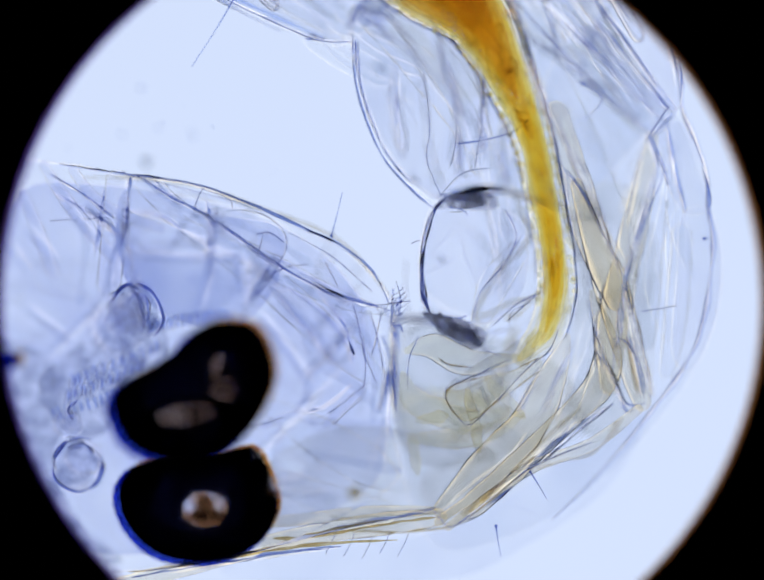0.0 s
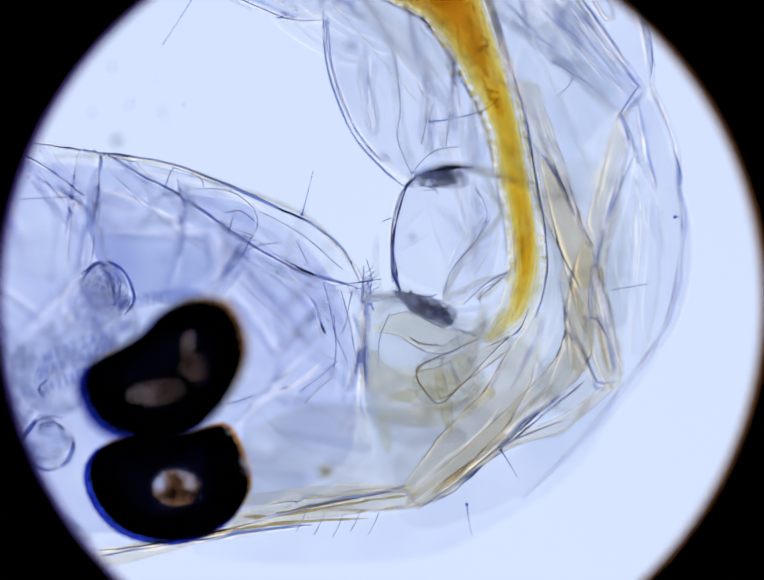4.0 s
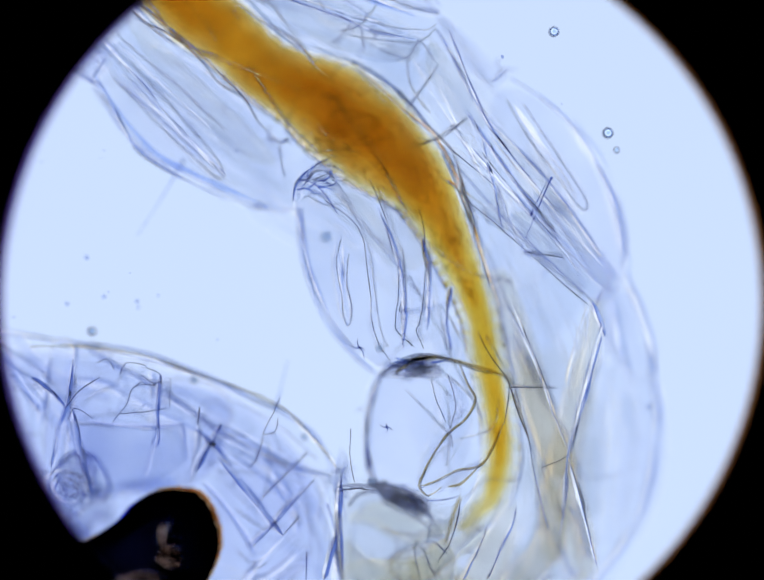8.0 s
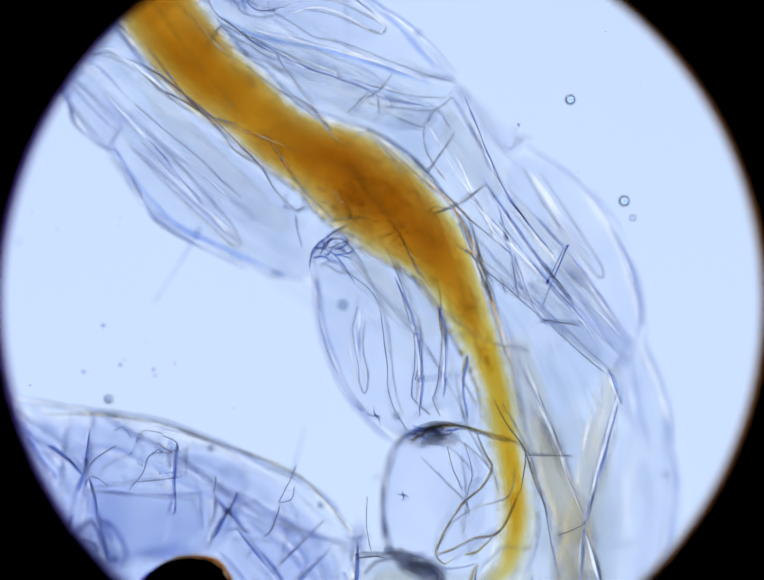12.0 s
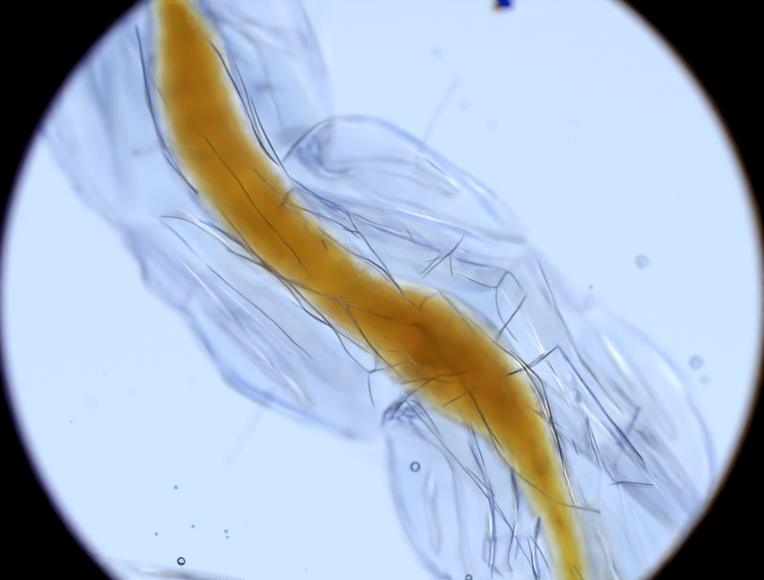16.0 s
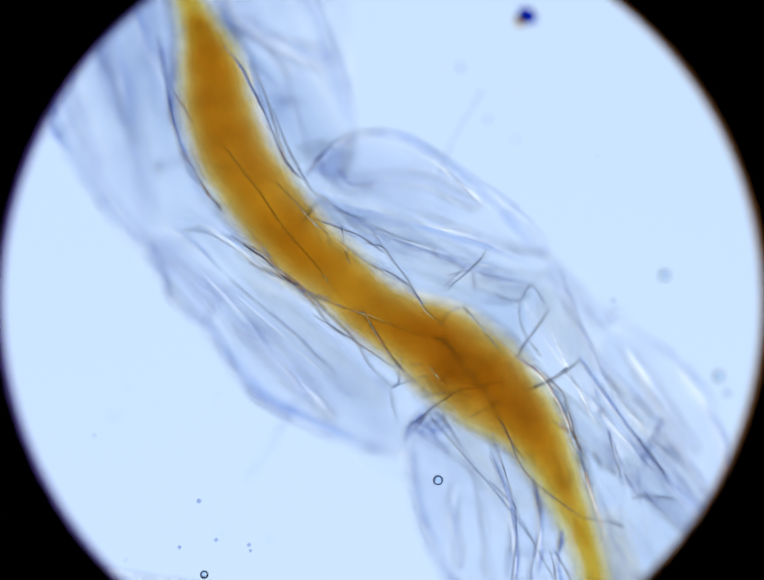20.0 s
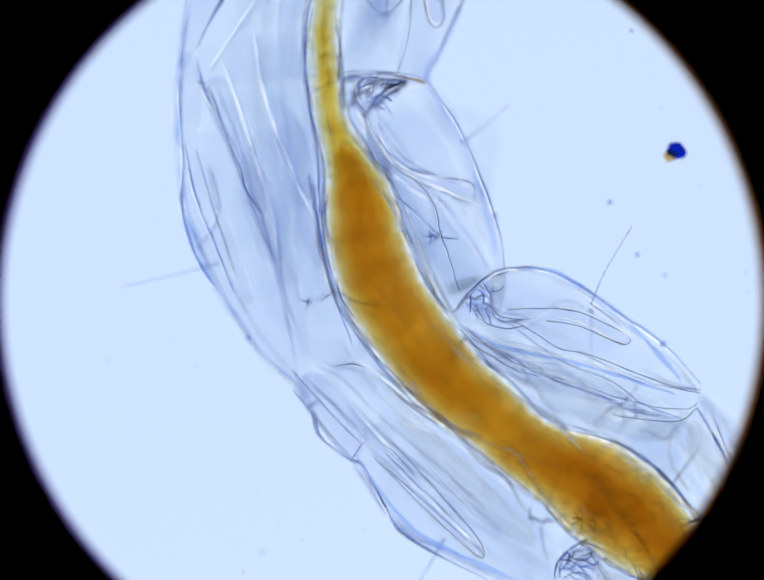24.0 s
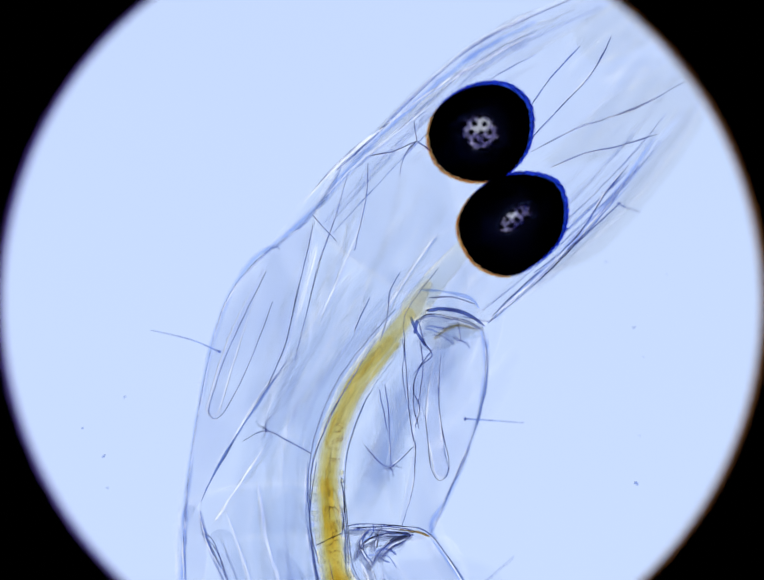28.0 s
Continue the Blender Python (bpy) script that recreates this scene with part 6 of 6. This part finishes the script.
folds(D, 152, 3.0, M_FOLD, [
    [(410, 60), (450, 110), (470, 150), (500, 210), (525, 270), (545, 310), (575, 340)], [(1050, 720), (1090, 760), (1115, 790), (1130, 850), (1150, 920), (1160, 980)], [(1205, 850), (1220, 900), (1240, 950), (1260, 985)], [(740, 525), (780, 550), (830, 600)]])
folds(D, 135, 5.0, M_FOLD, [[(960, 900), (1000, 1000), (1015, 1100), (1010, 1190)], [(1050, 960), (1065, 1050), (1060, 1150)], [(1110, 1060), (1100, 1130), (1110, 1190)], [(280, 50), (295, 130), (310, 220), (340, 310)], [(1140, 700), (1230, 830), (1330, 960)]])
folds(D, 142, 3.2, M_FING, [
    [(470, 100), (495, 160), (520, 240), (545, 310)], [(300, 440), (350, 470), (420, 540)], [(700, 430), (800, 470), (900, 500), (1000, 530)], [(640, 400), (720, 430), (800, 440)], [(1030, 590), (1080, 680), (1150, 780)],
    [(1080, 640), (1130, 750), (1180, 850)], [(1100, 840), (1140, 870), (1200, 910)], [(420, 560), (520, 650), (620, 740)]], name="ridge")
folds(H, 144, 2.8, M_LINE, [
    [(300, 130), (340, 180), (375, 215)], [(375, 270), (440, 300), (490, 340), (540, 380), (600, 440), (650, 490), (680, 540), (720, 580)], [(420, 250), (460, 300), (500, 350), (560, 410), (600, 460), (650, 490)],
    [(430, 330), (480, 350), (540, 385), (600, 405)], [(660, 425), (690, 470), (730, 530), (780, 580), (800, 600)], [(722, 583), (740, 575)], [(722, 590), (728, 630), (735, 655)], [(480, 10), (500, 70), (530, 130), (560, 180)],
    [(545, 245), (552, 220), (570, 205)], [(620, 285), (680, 330), (730, 360), (765, 395)], [(840, 500), (880, 560), (930, 620), (965, 690), (1000, 740)]])
folds(H, 144, 2.2, M_LINE, [
    [(675, 245), (700, 290), (735, 335)], [(800, 285), (820, 320)], [(840, 355), (880, 345), (900, 330), (920, 300)], [(890, 345), (895, 385)], [(870, 340), (830, 380)], [(985, 410), (985, 440), (1000, 480), (1030, 520)],
    [(910, 380), (980, 408), (1010, 375), (1040, 415)], [(1050, 420), (1010, 480), (980, 525)], [(1000, 590), (1060, 570), (1110, 530)], [(770, 680), (785, 650), (810, 630)], [(780, 660), (800, 640), (830, 650), (870, 710)],
    [(790, 605), (850, 595), (890, 605)], [(1050, 650), (1100, 690), (1130, 740)], [(390, 360), (440, 405), (520, 470), (560, 510), (610, 555)]])
folds(H, 110, 4.0, M_FOLD, [[(580, 205), (650, 240), (750, 290), (850, 325), (920, 355), (1000, 370)], [(545, 150), (580, 110), (620, 75), (660, 60)], [(610, 130), (640, 170), (700, 165)], [(1070, 350), (1110, 450), (1150, 540), (1200, 610), (1250, 670)]])
folds(H, 125, 5.0, M_FING, [[(620, 205), (700, 225), (800, 250), (900, 280), (990, 315)], [(820, 130), (870, 170), (910, 205)], [(310, 250), (350, 255), (420, 310), (500, 380)], [(330, 340), (430, 450), (540, 580), (610, 650)], [(560, 180), (620, 225), (700, 275)]], name="ridge")
# blurred blue outlines, put in as tinted lines
for pts in ([(660, 60), (740, 65), (800, 95), (880, 150), (950, 220), (1010, 290)], [(560, 180), (620, 215), (700, 235), (800, 255), (900, 285), (1000, 320)], [(340, 440), (400, 530), (480, 610), (580, 660), (700, 715)]):
    line("soft_edge", H, pts, 40, 7.0, M_EDGE, larva, "blurred blue outline tinted along the body wall")
# outlines of the gill fingers inside the lobes
folds(D, 66, 2.2, M_LINE, [[(690, 330), (760, 326), (830, 332), (900, 362), (940, 385), (932, 400), (890, 385), (830, 360), (770, 352)]], name="finger_edge")
folds(T8, 84, 2.2, M_LINE, [[(700, 490), (690, 540), (700, 600), (705, 650), (716, 668), (722, 630), (712, 580), (716, 520)]], name="finger_edge")
folds(T8, 55, 2.2, M_LINE, [[(1040, 205), (1090, 290), (1150, 370), (1185, 420), (1203, 430), (1200, 405), (1140, 310), (1075, 215)], [(232, 160), (352, 280), (440, 360), (458, 358), (440, 320), (370, 240), (270, 130)]], name="finger_edge")
folds(T8, 50, 5.0, M_FING, [[(1055, 215), (1110, 295), (1185, 405)], [(250, 150), (360, 262), (440, 345)], [(706, 500), (700, 580), (710, 650)]], name="finger_edge")
# ---- upper skin over the tail ----
folds(T8, 102, 2.0, M_LINE, [
    [(665, 410), (720, 450), (745, 490), (752, 540), (760, 600), (762, 650), (775, 700), (800, 740)], [(760, 370), (785, 430), (805, 490), (815, 540), (818, 600), (812, 650), (815, 680), (850, 712)], [(822, 560), (825, 610), (820, 640), (840, 632)], [(860, 430), (870, 470), (873, 540), (870, 600), (862, 660), (855, 680), (870, 715)],
    [(955, 410), (1000, 445), (1040, 480), (1080, 515), (1120, 550), (1170, 595), (1205, 625)], [(1075, 518), (1110, 522), (1160, 530)]])
folds(T8, 102, 2.0, M_LINE, [
    [(905, 290), (960, 335), (1015, 380)], [(840, 300), (860, 285), (885, 290)], [(885, 780), (895, 820), (915, 865)], [(920, 770), (935, 830), (925, 880), (930, 920)],
    [(1050, 800), (1080, 880), (1095, 960), (1115, 1050), (1130, 1100)], [(1040, 795), (1140, 797)], [(1110, 960), (1150, 945), (1170, 930)]])
folds(T8, 104, 2.8, M_LINE, [
    [(980, 680), (1000, 720), (1020, 750), (1045, 790), (1035, 870)], [(1045, 790), (1065, 850), (1085, 900)], [(945, 1030), (935, 1080), (920, 1120), (900, 1150)], [(695, 1010), (720, 1003), (760, 1005)]])
folds(T8, 96, 2.8, M_WARM, [
    [(940, 740), (960, 790), (975, 820), (955, 860), (920, 890), (890, 930), (870, 970), (860, 1000), (880, 1018), (905, 1000)], [(860, 1000), (900, 985), (940, 965), (985, 955), (1010, 920), (1030, 870)], [(920, 1000), (950, 990), (990, 950)]])
folds(T8, 100, 1.6, M_LINE, [
    [(943, 742), (962, 790), (978, 820), (958, 860), (923, 890), (893, 930), (873, 970), (863, 1000), (880, 1020)], [(860, 1003), (900, 988), (940, 968), (985, 958), (1012, 922), (1033, 870)]])
folds(T8, 94, 3.4, M_FOLD, [
    [(985, 260), (1000, 330), (1015, 390), (1030, 470)],
    [(1040, 625), (1080, 700), (1110, 770), (1130, 830), (1165, 920)], [(1060, 1040), (1050, 1080), (1030, 1120), (1010, 1170), (1000, 1190)], [(1000, 1080), (985, 1120), (960, 1170), (950, 1190)]])
folds(T8, 88, 5.0, M_FING, [[(920, 260), (970, 310), (1030, 380), (1090, 440), (1150, 510), (1190, 560)], [(1000, 270), (1060, 340), (1120, 410), (1190, 490), (1240, 550)]], name="ridge")
folds(T8, 90, 5.0, M_FOLD, [[(1215, 620), (1242, 690)], [(1235, 690), (1215, 760), (1190, 850), (1168, 930), (1160, 1020), (1150, 1100)], [(1170, 950), (1190, 1020), (1210, 1100), (1225, 1160)], [(905, 300), (930, 360), (955, 430), (985, 520), (1005, 590)]])
seta(T8, [(1090, 440), (1108, 402), (1125, 368)], 104, 2.0)
# flat bands of muscle under the skin
for sheet, z, pts in ((T8, 85, [(930, 300), (1015, 385), (1040, 480), (960, 410)]), (T8, 80, [(780, 400), (860, 440), (870, 540), (815, 540)]), (T8, 78, [(665, 410), (745, 490), (810, 550), (790, 470), (750, 400)]),
                      (T8, 70, [(1050, 470), (1090, 440), (1190, 580), (1170, 600)])):
    plate(sheet, pts, z, 2, name="muscle_strip", material=M_FLAT, label="flat greyish band of muscle")
for sheet, z, pts in ((D, 52, [(590, 380), (700, 400), (800, 430), (940, 510), (840, 480), (700, 450)]), (D, 48, [(740, 470), (900, 510), (1040, 560), (1010, 600), (850, 560)]),
                      (D, 45, [(1080, 560), (1180, 720), (1130, 720), (1060, 620)]), (D, 50, [(1200, 730), (1330, 870), (1420, 1000), (1300, 930)]), (D, 40, [(860, 840), (930, 880), (1010, 990), (960, 980)]),
                      (D, 40, [(430, 480), (560, 600), (740, 780), (700, 800), (520, 640)])):
    plate(sheet, pts, z, 2, name="muscle_strip", material=M_FLAT, label="flat greyish band of muscle")
# ---- skin behind the head ----
knob_lines = ([(196, 700), (212, 650), (235, 608), (262, 584), (300, 590), (325, 620), (334, 660), (316, 692)], [(190, 902), (152, 900), (122, 930), (108, 965), (125, 995), (160, 1010), (190, 995), (206, 962), (205, 935)], [(262, 622), (280, 602), (300, 612), (305, 650), (290, 682)], [(140, 920), (170, 915), (190, 930)], [(240, 640), (250, 670), (240, 700)], [(150, 860), (140, 840), (160, 820)])
for k, pts in enumerate(knob_lines):
    line("knob_edge", A, pts, 8, 4.5 if k < 2 else 3.2, M_FOLD if k < 2 else M_EDGE, big, "soft edge of the knob")
    crease("knob_edge", A, pts, -10, 4.0, big)
for z, pts in ((-100, [(180, 690), (260, 640), (330, 660), (340, 740), (260, 790), (225, 880), (150, 900), (100, 850), (80, 780), (120, 740)]), (-130, [(-20, 700), (100, 740), (130, 860), (110, 960), (170, 1080), (250, 1150), (150, 1150), (20, 1000), (-60, 840)]),
               (-10, [(110, 940), (150, 905), (200, 930), (200, 985), (155, 1005), (115, 985)]), (-10, [(240, 590), (300, 595), (325, 650), (290, 690), (230, 670)])):
    plate(A, pts, z, 6, name="deep_tissue", material=M_CELLS, label="greyish cellular tissue beside the eyes", parent=big)
rf = random.Random(41)
for row, tall in (([(302, 672), (360, 658), (430, 650), (470, 648)], 15), ([(150, 780), (230, 748), (320, 712)], 13), ([(140, 812), (225, 780), (290, 750)], 13), ([(110, 850), (180, 830), (240, 810)], 12)):
    for x, y in spline(row, 5)[::1]:
        h = tall * rf.uniform(0.85, 1.05)
        line("muscle_stripe", A, [(x - 3, y - h), (x + 2, y), (x + 3, y + h)], -70, 4.5, M_EDGE, big)
line("rim", A, [(915, 404), (890, 436), (872, 500), (864, 560), (867, 605), (884, 642)], 6, 4.2, M_INKLINE, larva, "dark edge of the last segment")
crease("rim", A, [(915, 404), (890, 436), (872, 500), (864, 560), (867, 605), (884, 642)], 0, 4.0, larva)
folds(A, -25, 3.0, M_FOLD, [[(270, 1186), (380, 1166), (473, 1150), (600, 1134), (700, 1122)]], big)
folds(A, -20, 5.0, M_WARM, [[(263, 1175), (380, 1156), (473, 1141), (652, 1117), (817, 1109)], [(560, 1106), (652, 1096), (800, 1074), (892, 1062)]], big)
for z, pts in ((-80, [(560, 900), (640, 860), (780, 860), (900, 820), (1050, 880), (1090, 940), (960, 1060), (860, 1090), (700, 1090), (580, 1100)]), 
               (-150, [(500, 1140), (900, 1090), (1150, 950), (1230, 900), (1330, 850), (1250, 1000), (1100, 1110), (900, 1195), (500, 1195)])):
    plate(A, pts, z, 20, name="deep_tissue", material=M_HAZE, label="greyish tissue deep in the body", parent=big)
plate(A, [(540, 960), (680, 880), (820, 880), (960, 900), (1020, 960), (860, 1070), (700, 1100), (540, 1130)], -115, 20, name="deep_tissue", material=M_BEIGE, label="greyish tissue deep in the body", parent=big)
for pts in ([(150, 0), (330, -60), (350, 150), (420, 320), (520, 470), (420, 500), (250, 400), (150, 220)], [(430, -60), (660, -60), (640, 180), (700, 260), (900, 360), (880, 420), (640, 330), (520, 220)]):
    plate(D, pts, -110, 16, name="deep_tissue", material=M_HAZE, label="greyish tissue deep in the body")
folds(G, 10, 4.0, M_FING, [[(640, 440), (720, 350), (820, 270), (880, 220)], [(620, 420), (700, 330), (800, 250), (900, 180), (1000, 120), (1100, 70)], [(1010, 650), (1100, 570), (1200, 470), (1300, 370)], [(650, 500), (630, 580), (610, 660)], [(540, 920), (480, 1010), (440, 1070)],
                           [(760, 420), (700, 560), (640, 700)], [(900, 480), (840, 560), (790, 640)]], name="ridge")

# ---- what floats in the water ----
for x, y, r, z in ((783, 140, 13, 185), (893, 368, 9, 185), (513, 433, 9, 185), (738, 550, 8, 185), (303, 334, 11, 178), (878, 642, 8, 185), (676, 1024, 9, 180),
                   (1250, -281, 13, 62), (1361, -73, 14, 62), (1379, -38, 8, 62), (829, -710, 7, 20), (886, -602, 6, 20), (327, 263, 5, 165), (395, 273, 5, 165),
                   (252, 278, 5, 168), (292, 183, 6, 168), (398, 285, 4, 170)):
    r *= 0.8
    lone("air_bubble", ball_mesh(x, y, z, r, r, r, 10, 16), M_BUBBLE if r > 6 else M_SPECK, "tiny round clear bubble in the water", "bubble", "bubbles in the water")
# dark drops; their blue and amber colour fringes are painted as two balls
drop = lone("oil_drop", ball_mesh(966, -816, 20, 20, 16, 16, 12, 20, 0.4, 0.25), M_INK, "dark droplet in the water, blue and amber fringes painted on it", "droplet")
part("amber_fringe", ball_mesh(953, -806, 20, 12, 13, 12, 10, 16, 0.2, 0.2), M_AMBER, drop, "amber colour fringe painted on the droplet")
side_drop = lone("oil_drop", ball_mesh(20, 738, 185, 24, 18, 16, 12, 20, 0.1, 0.3), M_INK, "dark droplet in the water, blue and amber fringes painted on it", "droplet")
part("amber_fringe", ball_mesh(42, 736, 186, 13, 16, 12, 10, 16, 0.2, 0.2), M_AMBER, side_drop, "amber colour fringe painted on the droplet")
rng = random.Random(5)
for cx, cy, w, h, n, z in ((330, 230, 260, 320, 16, 150), (300, 120, 160, 160, 12, 70), (1150, -330, 250, 220, 10, 120), (-150, -650, 130, 300, 9, -10), (-250, -1250, 80, 300, 8, 20), (900, -1250, 160, 300, 12, 20),
                           (1000, -800, 120, 250, 8, 10), (200, 20, 200, 200, 6, 0), (650, 560, 250, 120, 10, 180), (420, -60, 180, 60, 8, 170)):
    for k in range((n + 1) // 2):
        r = rng.uniform(1.2, 3.2) if rng.random() < 0.85 else rng.uniform(3.2, 5.5)
        lone("speck", ball_mesh(cx + rng.uniform(-w, w), cy + rng.uniform(-h, h), z + rng.uniform(-30, 10), r, r * rng.uniform(0.5, 1), r * 0.7, 6, 8, rng.uniform(0, 3), 0.5),
             M_SPECK, "tiny dark speck of dirt in the water", "speck", "specks in the water")


def motions():
    """The stage carries the slide and all that lies on it, across and in height."""
    for ob in CARRIED:
        rest = ob.location.copy()
        walk(ob, [(t, Matrix.Translation(rest + Vector((sx * UM, -sy * UM, -f * UM)))) for t, sx, sy, f in STAGE])


motions()
